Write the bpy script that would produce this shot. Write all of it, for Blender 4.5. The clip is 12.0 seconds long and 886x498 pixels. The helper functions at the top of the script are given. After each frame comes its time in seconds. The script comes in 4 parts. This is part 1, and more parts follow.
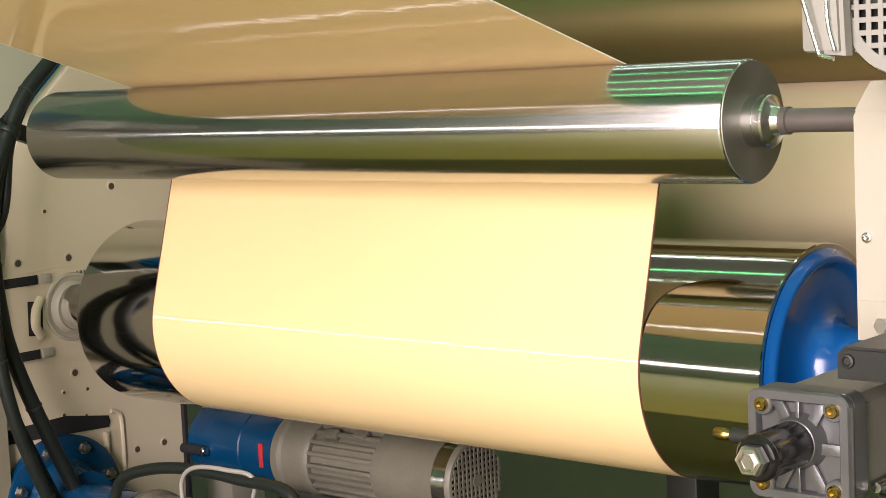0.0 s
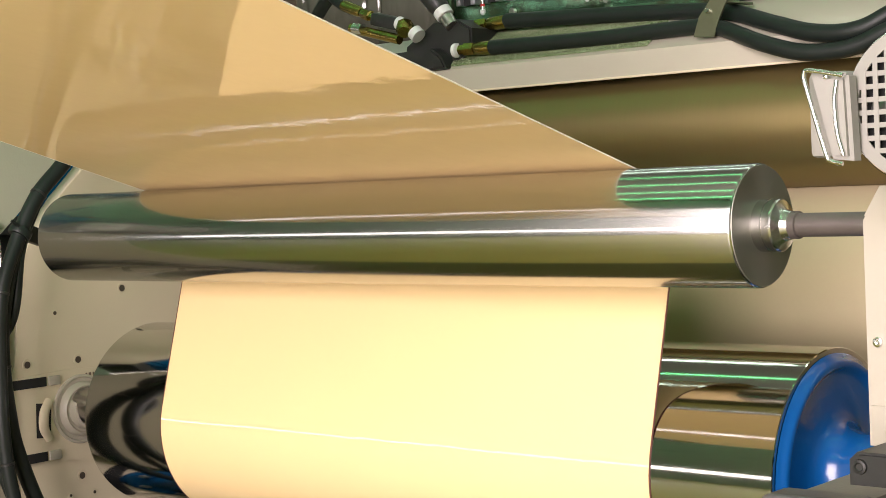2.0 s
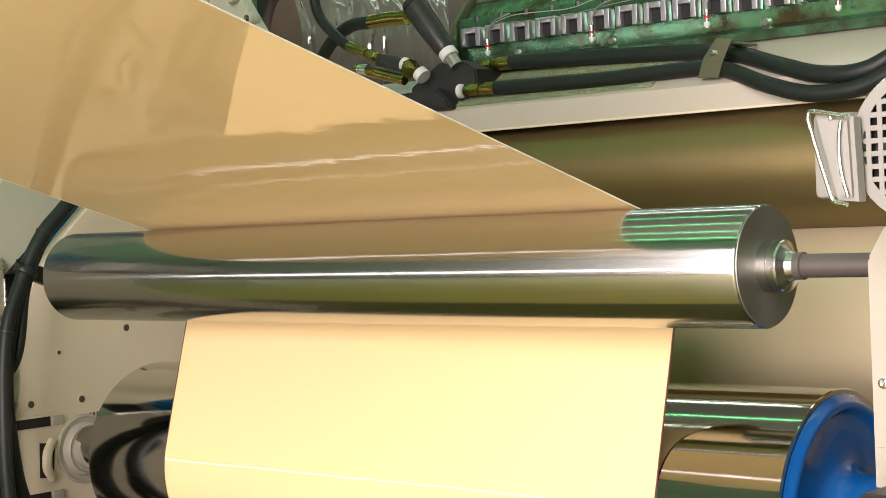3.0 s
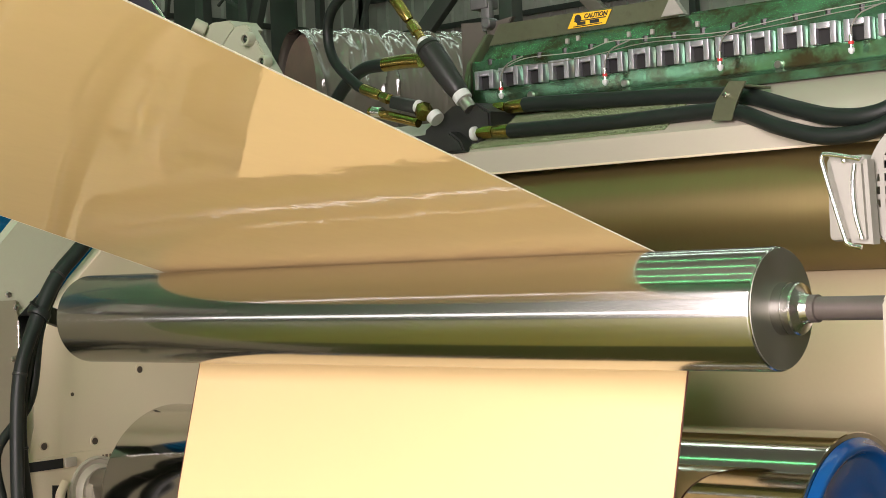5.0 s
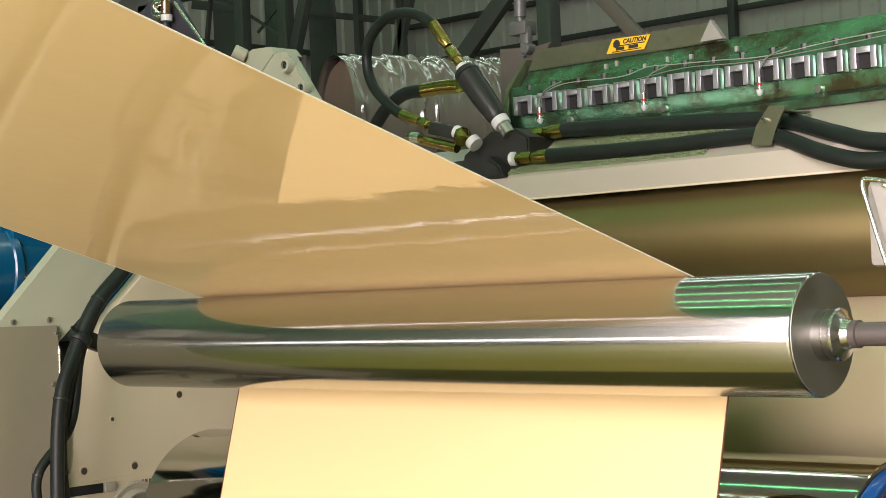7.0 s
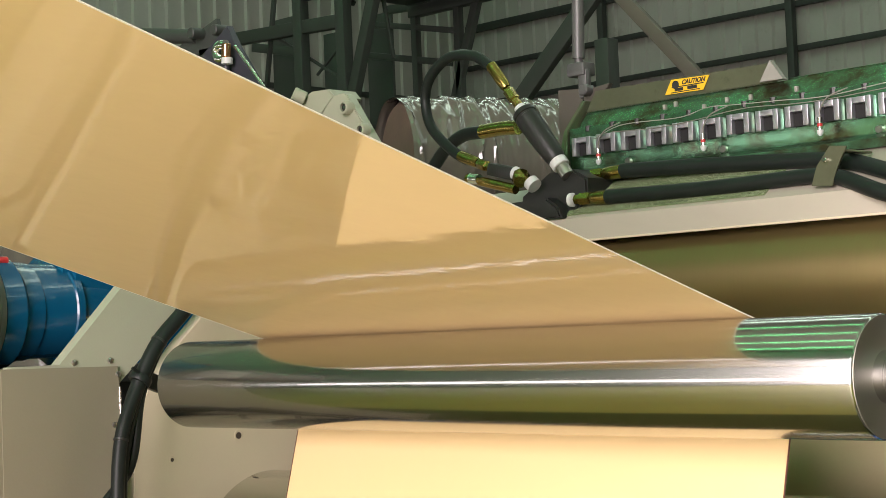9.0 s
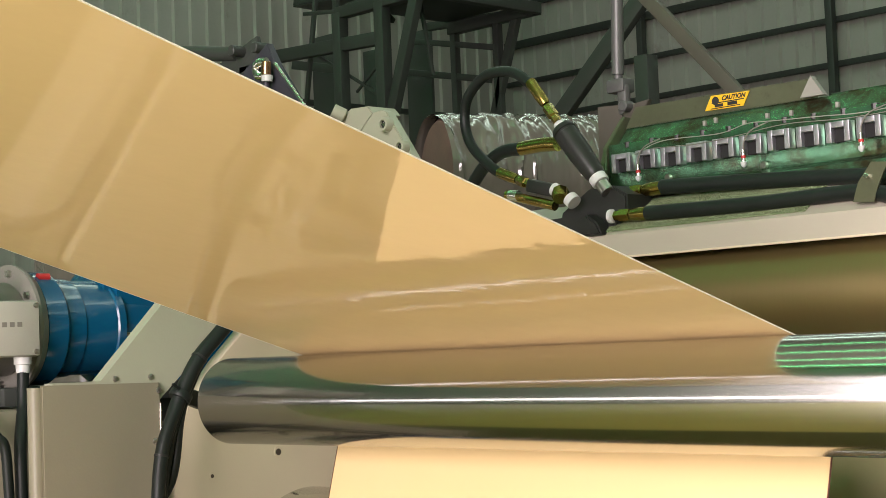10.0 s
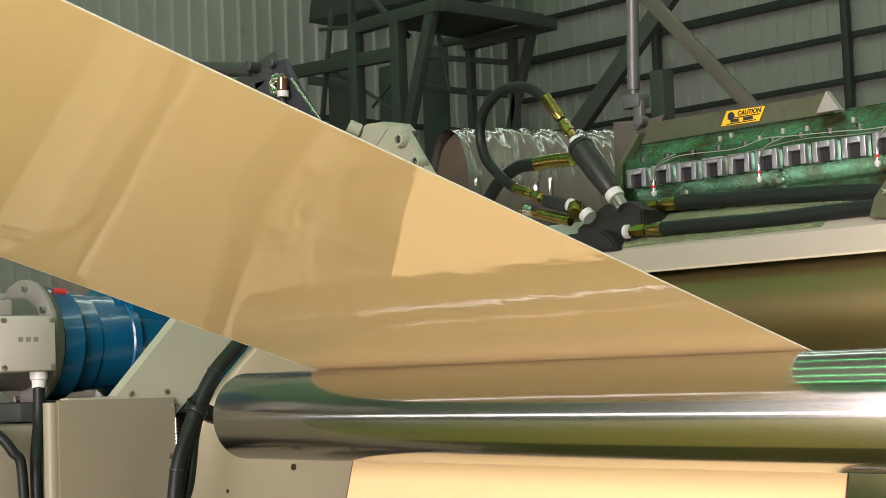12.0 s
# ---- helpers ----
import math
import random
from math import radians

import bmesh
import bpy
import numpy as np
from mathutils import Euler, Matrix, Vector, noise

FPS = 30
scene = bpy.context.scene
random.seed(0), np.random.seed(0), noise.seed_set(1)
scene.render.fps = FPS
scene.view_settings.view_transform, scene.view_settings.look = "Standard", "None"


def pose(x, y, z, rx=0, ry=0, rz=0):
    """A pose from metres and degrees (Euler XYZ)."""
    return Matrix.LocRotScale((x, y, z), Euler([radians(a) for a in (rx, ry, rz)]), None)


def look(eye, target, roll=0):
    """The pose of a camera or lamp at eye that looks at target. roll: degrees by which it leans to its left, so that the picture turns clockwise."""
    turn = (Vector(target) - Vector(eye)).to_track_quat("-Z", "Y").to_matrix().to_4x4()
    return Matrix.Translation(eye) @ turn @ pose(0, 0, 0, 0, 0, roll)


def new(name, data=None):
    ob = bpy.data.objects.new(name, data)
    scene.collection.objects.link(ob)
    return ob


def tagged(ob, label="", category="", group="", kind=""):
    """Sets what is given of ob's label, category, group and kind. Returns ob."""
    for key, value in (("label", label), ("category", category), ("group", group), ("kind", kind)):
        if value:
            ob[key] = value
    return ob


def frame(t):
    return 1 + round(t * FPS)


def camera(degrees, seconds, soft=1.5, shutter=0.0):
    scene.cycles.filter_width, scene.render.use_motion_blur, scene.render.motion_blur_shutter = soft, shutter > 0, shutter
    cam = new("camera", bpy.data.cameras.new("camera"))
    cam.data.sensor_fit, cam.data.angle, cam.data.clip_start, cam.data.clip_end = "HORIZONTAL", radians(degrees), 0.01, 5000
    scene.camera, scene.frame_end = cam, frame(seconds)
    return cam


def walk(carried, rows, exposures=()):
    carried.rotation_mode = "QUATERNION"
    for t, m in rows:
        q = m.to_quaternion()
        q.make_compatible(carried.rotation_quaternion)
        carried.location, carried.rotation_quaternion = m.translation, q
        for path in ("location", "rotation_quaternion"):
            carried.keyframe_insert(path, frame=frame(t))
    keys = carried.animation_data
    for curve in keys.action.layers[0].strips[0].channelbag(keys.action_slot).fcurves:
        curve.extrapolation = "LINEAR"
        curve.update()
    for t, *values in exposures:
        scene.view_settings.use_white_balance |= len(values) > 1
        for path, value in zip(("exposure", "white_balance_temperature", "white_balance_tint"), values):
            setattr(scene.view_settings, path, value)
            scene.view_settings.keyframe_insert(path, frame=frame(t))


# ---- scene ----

# ---------------- camera ----------------
EYE = (2.8094, -2.8680, 1.6000)
cam = camera(30.25, 12.0, soft=0.8)
PATH = [
    (0.0, 83.945, 2.738, 40.844),
    (0.5, 84.916, 2.717, 40.936),
    (1.0, 85.817, 2.644, 41.053),
    (1.5, 86.699, 2.605, 41.155),
    (2.0, 87.562, 2.561, 41.204),
    (2.5, 88.300, 2.517, 41.265),
    (3.0, 88.973, 2.457, 41.371),
    (5.0, 90.468, 2.399, 41.842),
    (5.5, 90.664, 2.389, 42.106),
    (6.0, 90.825, 2.368, 42.444),
    (6.5, 91.017, 2.356, 42.770),
    (7.0, 91.409, 2.392, 43.199),
    (9.0, 92.934, 2.353, 45.248),
    (9.5, 93.209, 2.331, 45.906),
    (10.0, 93.570, 2.307, 46.625),
    (10.5, 93.901, 2.271, 47.046),
    (11.0, 94.092, 2.236, 47.178),
    (12.0, 94.123, 2.230, 47.160),
]
walk(cam, [(t, pose(*EYE, rx, ry, rz)) for t, rx, ry, rz in PATH], exposures=[(0, 0.0, 6500, 22), (12, 0.0, 6500, 22)])

# ---------------- light ----------------
world = bpy.data.worlds.new("hall_sky")
scene.world = world
world.use_nodes = True
wn = world.node_tree.nodes
sky = wn.new("ShaderNodeTexSky")
sky.sky_type, sky.sun_disc = "NISHITA", False
sky.sun_elevation, sky.sun_rotation = radians(40), radians(180)
wn["Background"].inputs["Strength"].default_value = 0.10
world.node_tree.links.new(sky.outputs[0], wn["Background"].inputs["Color"])


def area(name, eye, target, sx, sy, watts, colour):
    lamp = bpy.data.lights.new(name, "AREA")
    lamp.shape, lamp.size, lamp.size_y, lamp.energy, lamp.color = "RECTANGLE", sx, sy, watts, colour
    ob = new(name, lamp)
    ob.matrix_basis = look(eye, target)
    return ob


# front key light, set in an assumed tall hall door behind the camera
area("assumed_door_light", (3.2, -8.5, 3.5), (3.2, 0.1, 3.3), 4.6, 6.6, 1750, (1.0, 0.915, 0.87))

# ---------------- materials ----------------


def mat(name, base, rough=0.5, metal=0.0, var=0.12, scale=6.0, bump=0.02, grain=60.0, coat=0.0, stretch=(1, 1, 1), dirt_or_glints=None, dirt_or_glints_at=0.62,
        aniso=0.0, axis="", turn=0.0, spec=0.5, rvar=0.1):
    """A paint, metal or cloth with broad and fine variation in colour, gloss and relief."""
    m = bpy.data.materials.new(name)
    m.use_nodes = True
    nt = m.node_tree
    n, l = nt.nodes, nt.links
    b = n["Principled BSDF"]
    tc = n.new("ShaderNodeTexCoord")
    mp = n.new("ShaderNodeMapping")
    mp.inputs["Scale"].default_value = stretch
    l.new(tc.outputs["Object"], mp.inputs[0])
    big = n.new("ShaderNodeTexNoise")
    big.inputs["Scale"].default_value, big.inputs["Detail"].default_value = scale, 5
    fine = n.new("ShaderNodeTexNoise")
    fine.inputs["Scale"].default_value, fine.inputs["Detail"].default_value = grain, 3
    l.new(mp.outputs[0], big.inputs[0])
    l.new(mp.outputs[0], fine.inputs[0])
    mix = n.new("ShaderNodeMix")
    mix.data_type = "RGBA"
    c0 = [max(0, c * (1 - var)) for c in base]
    c1 = [min(1, c * (1 + var)) for c in base]
    mix.inputs[6].default_value, mix.inputs[7].default_value = (*c0, 1), (*c1, 1)
    add = n.new("ShaderNodeMath")
    add.operation = "MULTIPLY_ADD"
    l.new(fine.outputs[0], add.inputs[0])
    add.inputs[1].default_value = 0.35
    sub = n.new("ShaderNodeMath")
    sub.operation = "MULTIPLY_ADD"
    l.new(big.outputs[0], sub.inputs[0])
    sub.inputs[1].default_value, sub.inputs[2].default_value = 1.3, -0.32
    l.new(sub.outputs[0], add.inputs[2])
    l.new(add.outputs[0], mix.inputs[0])
    out = mix.outputs[2]
    if dirt_or_glints:
        d = n.new("ShaderNodeTexNoise")
        d.inputs["Scale"].default_value, d.inputs["Detail"].default_value, d.inputs["Roughness"].default_value = scale * 2.3, 8, 0.7
        l.new(mp.outputs[0], d.inputs[0])
        ramp = n.new("ShaderNodeMapRange")
        ramp.inputs[1].default_value, ramp.inputs[2].default_value = dirt_or_glints_at, dirt_or_glints_at + 0.16
        l.new(d.outputs[0], ramp.inputs[0])
        m2 = n.new("ShaderNodeMix")
        m2.data_type = "RGBA"
        m2.inputs[7].default_value = (*dirt_or_glints, 1)
        l.new(out, m2.inputs[6])
        l.new(ramp.outputs[0], m2.inputs[0])
        out = m2.outputs[2]
    l.new(out, b.inputs["Base Color"])
    r = n.new("ShaderNodeMapRange")
    r.inputs[3].default_value, r.inputs[4].default_value = max(0.01, rough - rvar * rough), min(1, rough + rvar * rough * 2)
    l.new(big.outputs[0], r.inputs[0])
    l.new(r.outputs[0], b.inputs["Roughness"])
    b.inputs["Metallic"].default_value = metal
    b.inputs["Coat Weight"].default_value = coat
    b.inputs["Specular IOR Level"].default_value = spec
    if aniso:
        b.inputs["Anisotropic"].default_value = aniso
        b.inputs["Anisotropic Rotation"].default_value = turn
        tan = n.new("ShaderNodeTangent")
        tan.direction_type, tan.axis = "RADIAL", axis
        l.new(tan.outputs[0], b.inputs["Tangent"])
    if bump:
        bp = n.new("ShaderNodeBump")
        bp.inputs["Strength"].default_value, bp.inputs["Distance"].default_value = bump, 0.01
        l.new(fine.outputs[0], bp.inputs["Height"])
        l.new(bp.outputs[0], b.inputs["Normal"])
    return m


def glow(name, colour, strength):
    m = bpy.data.materials.new(name)
    m.use_nodes = True
    n, l = m.node_tree.nodes, m.node_tree.links
    b = n["Principled BSDF"]
    b.inputs["Base Color"].default_value = (0.8, 0.8, 0.8, 1)
    b.inputs["Emission Color"].default_value = (*colour, 1)
    b.inputs["Emission Strength"].default_value = strength
    return m


def polished(m, colour, rough, share):
    """Adds a share of sharp mirror gloss to a metal, as on a ground and polished face."""
    n, l = m.node_tree.nodes, m.node_tree.links
    g = n.new("ShaderNodeBsdfGlossy")
    g.inputs["Color"].default_value, g.inputs["Roughness"].default_value = (*colour, 1), rough
    mix = n.new("ShaderNodeMixShader")
    mix.inputs[0].default_value = share
    l.new(n["Principled BSDF"].outputs[0], mix.inputs[1])
    l.new(g.outputs[0], mix.inputs[2])
    l.new(mix.outputs[0], n["Material Output"].inputs[0])
    return m


PAPER = mat("cream_coated_paper", (0.86, 0.648, 0.342), 0.03, var=0.02, scale=1.2, bump=0.09, grain=8.0, spec=0.5, rvar=0.05)
EDGE = mat("bright_line_paper_edge", (0.95, 0.91, 0.78), 0.5, var=0.02, scale=4)
EDGED = mat("shadow_line_paper_edge", (0.10, 0.028, 0.018), 0.6, var=0.1, scale=4)
SATIN = polished(mat("ground_steel", (0.50, 0.495, 0.475), 0.18, 1.0, var=0.05, scale=2, bump=0.0, grain=300, stretch=(1, 0.02, 0.02), aniso=0.85, axis="X", turn=0.25), (0.50, 0.50, 0.48), 0.025, 0.25)
CHROME = mat("polished_chrome", (0.56, 0.55, 0.52), 0.07, 1.0, var=0.05, scale=2, bump=0.01, grain=14, stretch=(1, 0.05, 0.05))
# darkened: the dim hall that this face mirrors is put into the colour
FACED = mat("darkened_faced_steel", (0.20, 0.195, 0.165), 0.42, 0.8, var=0.06, scale=5, bump=0.01, grain=120, aniso=0.6, axis="X")
STEEL = mat("machined_steel", (0.50, 0.48, 0.45), 0.3, 1.0, var=0.1, scale=9, bump=0.01, grain=120)
BRIGHT = mat("bright_plated_steel", (0.75, 0.74, 0.72), 0.18, 1.0, var=0.08, scale=12, bump=0.01, grain=90)
ALU = mat("machined_aluminium", (0.48, 0.48, 0.52), 0.35, 0.8, var=0.1, scale=20, bump=0.02, grain=150)
SHAFT = mat("brown_oxide_shaft", (0.13, 0.11, 0.10), 0.45, 0.4, var=0.15, scale=8, bump=0.02, grain=120)
BEIGE = mat("beige_machine_paint", (0.64, 0.56, 0.405), 0.4, var=0.05, scale=3, bump=0.04, grain=140, dirt_or_glints=(0.42, 0.34, 0.24), dirt_or_glints_at=0.70)
HUB = mat("turned_hub_steel", (0.62, 0.61, 0.59), 0.20, 1.0, var=0.08, scale=9, bump=0.02, grain=200, stretch=(1, 0.05, 0.05))
RUBBERB = mat("beige_rubber_cover", (0.50, 0.41, 0.27), 0.25, var=0.05, scale=2, bump=0.01, grain=90)
CREAM = mat("cream_machine_paint", (0.43, 0.395, 0.32), 0.38, var=0.04, scale=3, bump=0.04, grain=140, dirt_or_glints=(0.5, 0.42, 0.3), dirt_or_glints_at=0.74)
CREAMG = mat("pale_grey_paint", (0.29, 0.28, 0.25), 0.38, var=0.05, scale=8, bump=0.05, grain=140)
SAGE = mat("grey_green_paint", (0.38, 0.39, 0.29), 0.38, var=0.05, scale=3, bump=0.04, grain=140, dirt_or_glints=(0.33, 0.33, 0.25), dirt_or_glints_at=0.72)
GOLD = mat("bronze_satin_roller", (0.215, 0.165, 0.068), 0.40, 0.7, var=0.1, scale=1.5, bump=0.003, grain=200, stretch=(1, 0.05, 0.05), aniso=0.6, axis="X", turn=0.25)
PALEBOX = mat("pale_box_paint", (0.42, 0.405, 0.35), 0.38, var=0.05, scale=8, bump=0.05, grain=140)
TEAL = mat("teal_blue_gloss_paint", (0.0, 0.078, 0.17), 0.2, var=0.12, scale=7, bump=0.08, grain=45, coat=0.3)
BLUE = mat("blue_gloss_paint", (0.0, 0.07, 0.26), 0.2, var=0.1, scale=7, bump=0.08, grain=45, coat=0.3)
GREY = mat("grey_cast_paint", (0.20, 0.19, 0.165), 0.42, var=0.08, scale=8, bump=0.08, grain=110, dirt_or_glints=(0.25, 0.23, 0.19), dirt_or_glints_at=0.64)
# next two paints are darkened to carry the shade under the machine
GREYM = mat("dusty_shaded_motor_grey", (0.165, 0.155, 0.118), 0.45, var=0.2, scale=8, bump=0.1, grain=90, dirt_or_glints=(0.14, 0.125, 0.09), dirt_or_glints_at=0.60)
BLUED = mat("dusty_shaded_blue_paint", (0.0, 0.045, 0.12), 0.25, var=0.2, scale=7, bump=0.08, grain=45, coat=0.2, dirt_or_glints=(0.03, 0.07, 0.12), dirt_or_glints_at=0.62)
DULL = mat("dull_brown_grey_paint", (0.24, 0.22, 0.155), 0.42, var=0.08, scale=2, bump=0.04, grain=140, dirt_or_glints=(0.22, 0.18, 0.13), dirt_or_glints_at=0.62)
BORE = mat("bore_shade", (0.07, 0.055, 0.04), 0.6, var=0.2, scale=20)
GREYD = mat("dark_grey_paint", (0.12, 0.12, 0.118), 0.42, 0.3, var=0.1, scale=8, bump=0.05, grain=110)
CAST = mat("grey_cast_aluminium", (0.15, 0.152, 0.155), 0.32, 0.6, var=0.12, scale=10, bump=0.05, grain=160)
RUBBER = mat("black_rubber", (0.010, 0.014, 0.012), 0.45, var=0.25, scale=14, bump=0.05, grain=180, spec=0.3)
DARK = mat("dark_phosphated_steel", (0.026, 0.027, 0.025), 0.40, 0.3, var=0.2, scale=14, bump=0.05, grain=150)
GLOSSY = mat("black_oiled_steel", (0.012, 0.012, 0.012), 0.18, 0.3, var=0.2, scale=14, bump=0.03, grain=120)
# for black parts, and for fills that carry the shade of openings
BLACK = mat("black_parts_and_recess_shade", (0.012, 0.012, 0.012), 0.8, var=0.2, scale=10)
BRASS = mat("yellow_passivated_brass", (0.34, 0.24, 0.07), 0.24, 1.0, var=0.25, scale=30, bump=0.04, grain=90, dirt_or_glints=(0.25, 0.22, 0.05), dirt_or_glints_at=0.55)
COPPER = mat("copper_plating", (0.55, 0.30, 0.16), 0.25, 1.0, var=0.15, scale=30, bump=0.02, grain=90)
WHITE = mat("white_plastic", (0.62, 0.63, 0.62), 0.4, var=0.05, scale=20)
# the green glare this steel reflects is put into its base colour
DIE = mat("green_glare_die_steel", (0.16, 0.36, 0.225), 0.2, 0.85, var=0.45, scale=3, bump=0.05, grain=60, dirt_or_glints=(0.11, 0.095, 0.055), dirt_or_glints_at=0.45)
# wet glints are put into the colour as pale flecks on green
GLITTER = mat("glint_flecked_green", (0.16, 0.24, 0.09), 0.2, 0.4, var=0.5, scale=130, bump=1.0, grain=330, dirt_or_glints=(0.70, 0.78, 0.50), dirt_or_glints_at=0.45)
DIE2 = mat("olive_oiled_steel", (0.15, 0.16, 0.10), 0.35, 0.6, var=0.25, scale=6, bump=0.04, grain=60, dirt_or_glints=(0.09, 0.10, 0.06), dirt_or_glints_at=0.58)
BOUNCE = mat("ochre_bounce_paint", (0.285, 0.262, 0.058), 0.4, var=0.2, scale=0.8, bump=0.03, grain=30, dirt_or_glints=(0.21, 0.19, 0.05), dirt_or_glints_at=0.55)
FLOORM = mat("green_floor_paint", (0.055, 0.062, 0.012), 0.4, var=0.15, scale=1.5, bump=0.03, grain=30, dirt_or_glints=(0.04, 0.05, 0.03), dirt_or_glints_at=0.62)
SHEET = mat("grey_corrugated_sheet", (0.38, 0.37, 0.335), 0.5, var=0.1, scale=0.5, bump=0.02, grain=20, dirt_or_glints=(0.25, 0.24, 0.2), dirt_or_glints_at=0.6)
FRAME = mat("grey_green_structural_paint", (0.040, 0.045, 0.040), 0.5, var=0.15, scale=2, bump=0.03, grain=40)
PURPLE = mat("blue_black_plate", (0.05, 0.05, 0.065), 0.45, 0.3, var=0.15, scale=8, bump=0.03)
BROWN = mat("brown_board", (0.15, 0.10, 0.075), 0.6, var=0.25, scale=9, bump=0.06, grain=60)
BROWNG = mat("brown_grey_plate", (0.11, 0.095, 0.08), 0.5, 0.2, var=0.15, scale=8, bump=0.03)
FILM = mat("crinkled_plastic_film", (0.13, 0.118, 0.098), 0.14, var=0.35, scale=5, bump=0.5, grain=16, stretch=(1, 1, 0.14), coat=0.8, spec=0.7)
RED = mat("red_label", (0.5, 0.03, 0.03), 0.4, var=0.08, scale=20)
YELLOW = mat("yellow_label", (0.85, 0.50, 0.02), 0.4, var=0.04, scale=20)
INK = mat("black_ink", (0.02, 0.02, 0.02), 0.5, var=0.05, scale=20)
PANE = glow("daylit_window", (1.0, 0.96, 0.93), 10.0)
TUBE = glow("green_skylight_panel", (0.14, 1.0, 0.36), 13.0)
TUBE_FILL = glow("pale_fill_strip", (0.72, 1.0, 0.80), 9.0)

# ---------------- mesh helpers ----------------


def wmat(ob):
    return wmat(ob.parent) @ ob.matrix_parent_inverse @ ob.matrix_basis if ob.parent else ob.matrix_basis.copy()


def part(name, bm, material, parent=None, label="", smooth=None):
    """One mesh from a bmesh in world metres, under a thing or part."""
    bmesh.ops.recalc_face_normals(bm, faces=bm.faces)
    me = bpy.data.meshes.new(name)
    if smooth is None:
        smooth = 40
    bm.to_mesh(me)
    bm.free()
    me.materials.append(material)
    if smooth:
        me.polygons.foreach_set("use_smooth", [True] * len(me.polygons))
        me.set_sharp_from_angle(angle=radians(smooth))
    ob = new(name, me)
    if parent is not None:
        ob.parent = parent
        ob.matrix_parent_inverse = wmat(parent).inverted()
    if label:
        ob["label"] = label
    return ob


def thing(name, at, label, category, group="", kind=""):
    ob = new(name)
    ob.empty_display_size = 0.05
    ob.location = at
    ob.matrix_basis = Matrix.Translation(at)
    return tagged(ob, label, category, group, kind)


def box(bm, c, s, bevel=0.0, rot=None, seg=2):
    made = bmesh.ops.create_cube(bm, size=1.0)["verts"]
    m = Matrix.Translation(c) @ (rot.to_4x4() if rot else Matrix()) @ Matrix.Diagonal((*s, 1))
    bmesh.ops.transform(bm, matrix=m, verts=made)
    if bevel:
        edges = list({e for v in made for e in v.link_edges})
        bmesh.ops.bevel(bm, geom=edges, offset=bevel, segments=seg, affect="EDGES", profile=0.5)
    return bm


def B(c, s, bevel=0.0, rot=None):
    return box(bmesh.new(), c, s, bevel, rot)


def frame_of(d):
    d = Vector(d).normalized()
    up = Vector((0, 0, 1)) if abs(d.z) < 0.9 else Vector((0, 1, 0))
    a = d.cross(up).normalized()
    return d, a, a.cross(d).normalized()


def lathe(bm, p0, d, prof, seg=32, closed=True):
    """Rings of (distance along d, radius), capped at both ends."""
    d, a, b = frame_of(d)
    p0 = Vector(p0)
    rings = []
    for s, r in prof:
        rings.append([bm.verts.new(p0 + d * s + (a * math.cos(2 * math.pi * k / seg) + b * math.sin(2 * math.pi * k / seg)) * max(r, 1e-4)) for k in range(seg)])
    for q, w in zip(rings, rings[1:]):
        for k in range(seg):
            bm.faces.new((q[k], q[(k + 1) % seg], w[(k + 1) % seg], w[k]))
    if closed:
        bm.faces.new(rings[0][::-1])
        bm.faces.new(rings[-1])
    return bm


def cyl(bm, p0, p1, r, seg=24, bevel=0.0):
    p0, p1 = Vector(p0), Vector(p1)
    L = (p1 - p0).length
    prof = [(0, r), (L, r)] if not bevel else [(0, r - bevel), (bevel, r), (L - bevel, r), (L, r - bevel)]
    return lathe(bm, p0, p1 - p0, prof, seg)


def spline(pts, steps=10):
    pts = [Vector(p) for p in pts]
    q = [pts[0] * 2 - pts[1]] + pts + [pts[-1] * 2 - pts[-2]]
    out = []
    for i in range(1, len(q) - 2):
        for k in range(steps):
            t = k / steps
            a, b, c, d = q[i - 1:i + 3]
            out.append(0.5 * ((2 * b) + (c - a) * t + (2 * a - 5 * b + 4 * c - d) * t * t + (3 * b - a - 3 * c + d) * t ** 3))
    return out + [pts[-1]]


def tube(bm, pts, r, seg=12, steps=10):
    """A round hose through the points."""
    path = spline(pts, steps) if steps > 1 else [Vector(p) for p in pts]
    n = None
    rings = []
    for i, p in enumerate(path):
        d = (path[min(i + 1, len(path) - 1)] - path[max(i - 1, 0)]).normalized()
        n = frame_of(d)[1] if n is None else (n - d * n.dot(d)).normalized()
        b = d.cross(n)
        rings.append([bm.verts.new(p + (n * math.cos(2 * math.pi * k / seg) + b * math.sin(2 * math.pi * k / seg)) * r) for k in range(seg)])
    for q, w in zip(rings, rings[1:]):
        for k in range(seg):
            bm.faces.new((q[k], q[(k + 1) % seg], w[(k + 1) % seg], w[k]))
    bm.faces.new(rings[0][::-1])
    bm.faces.new(rings[-1])
    return bm


def prism(bm, poly, x0, x1, axis="x", bevel=0.0):
    """A plate cut to an outline: (y, z) over x, or (x, z) over y."""
    put = (lambda a, b, c: (c, a, b)) if axis == "x" else (lambda a, b, c: (a, c, b))
    lo = [bm.verts.new(put(a, b, x0)) for a, b in poly]
    hi = [bm.verts.new(put(a, b, x1)) for a, b in poly]
    n = len(poly)
    caps = [bm.faces.new(lo[::-1]), bm.faces.new(hi)]
    for k in range(n):
        bm.faces.new((lo[k], lo[(k + 1) % n], hi[(k + 1) % n], hi[k]))
    if bevel:
        edges = list({e for f in caps for e in f.edges})
        bmesh.ops.bevel(bm, geom=edges, offset=bevel, segments=2, affect="EDGES")
    return bm


def hexagon(bm, p, d, r, h):
    return lathe(bm, p, d, [(0, r * 0.93), (h * 0.1, r), (h * 0.85, r), (h, r * 0.9)], 6)


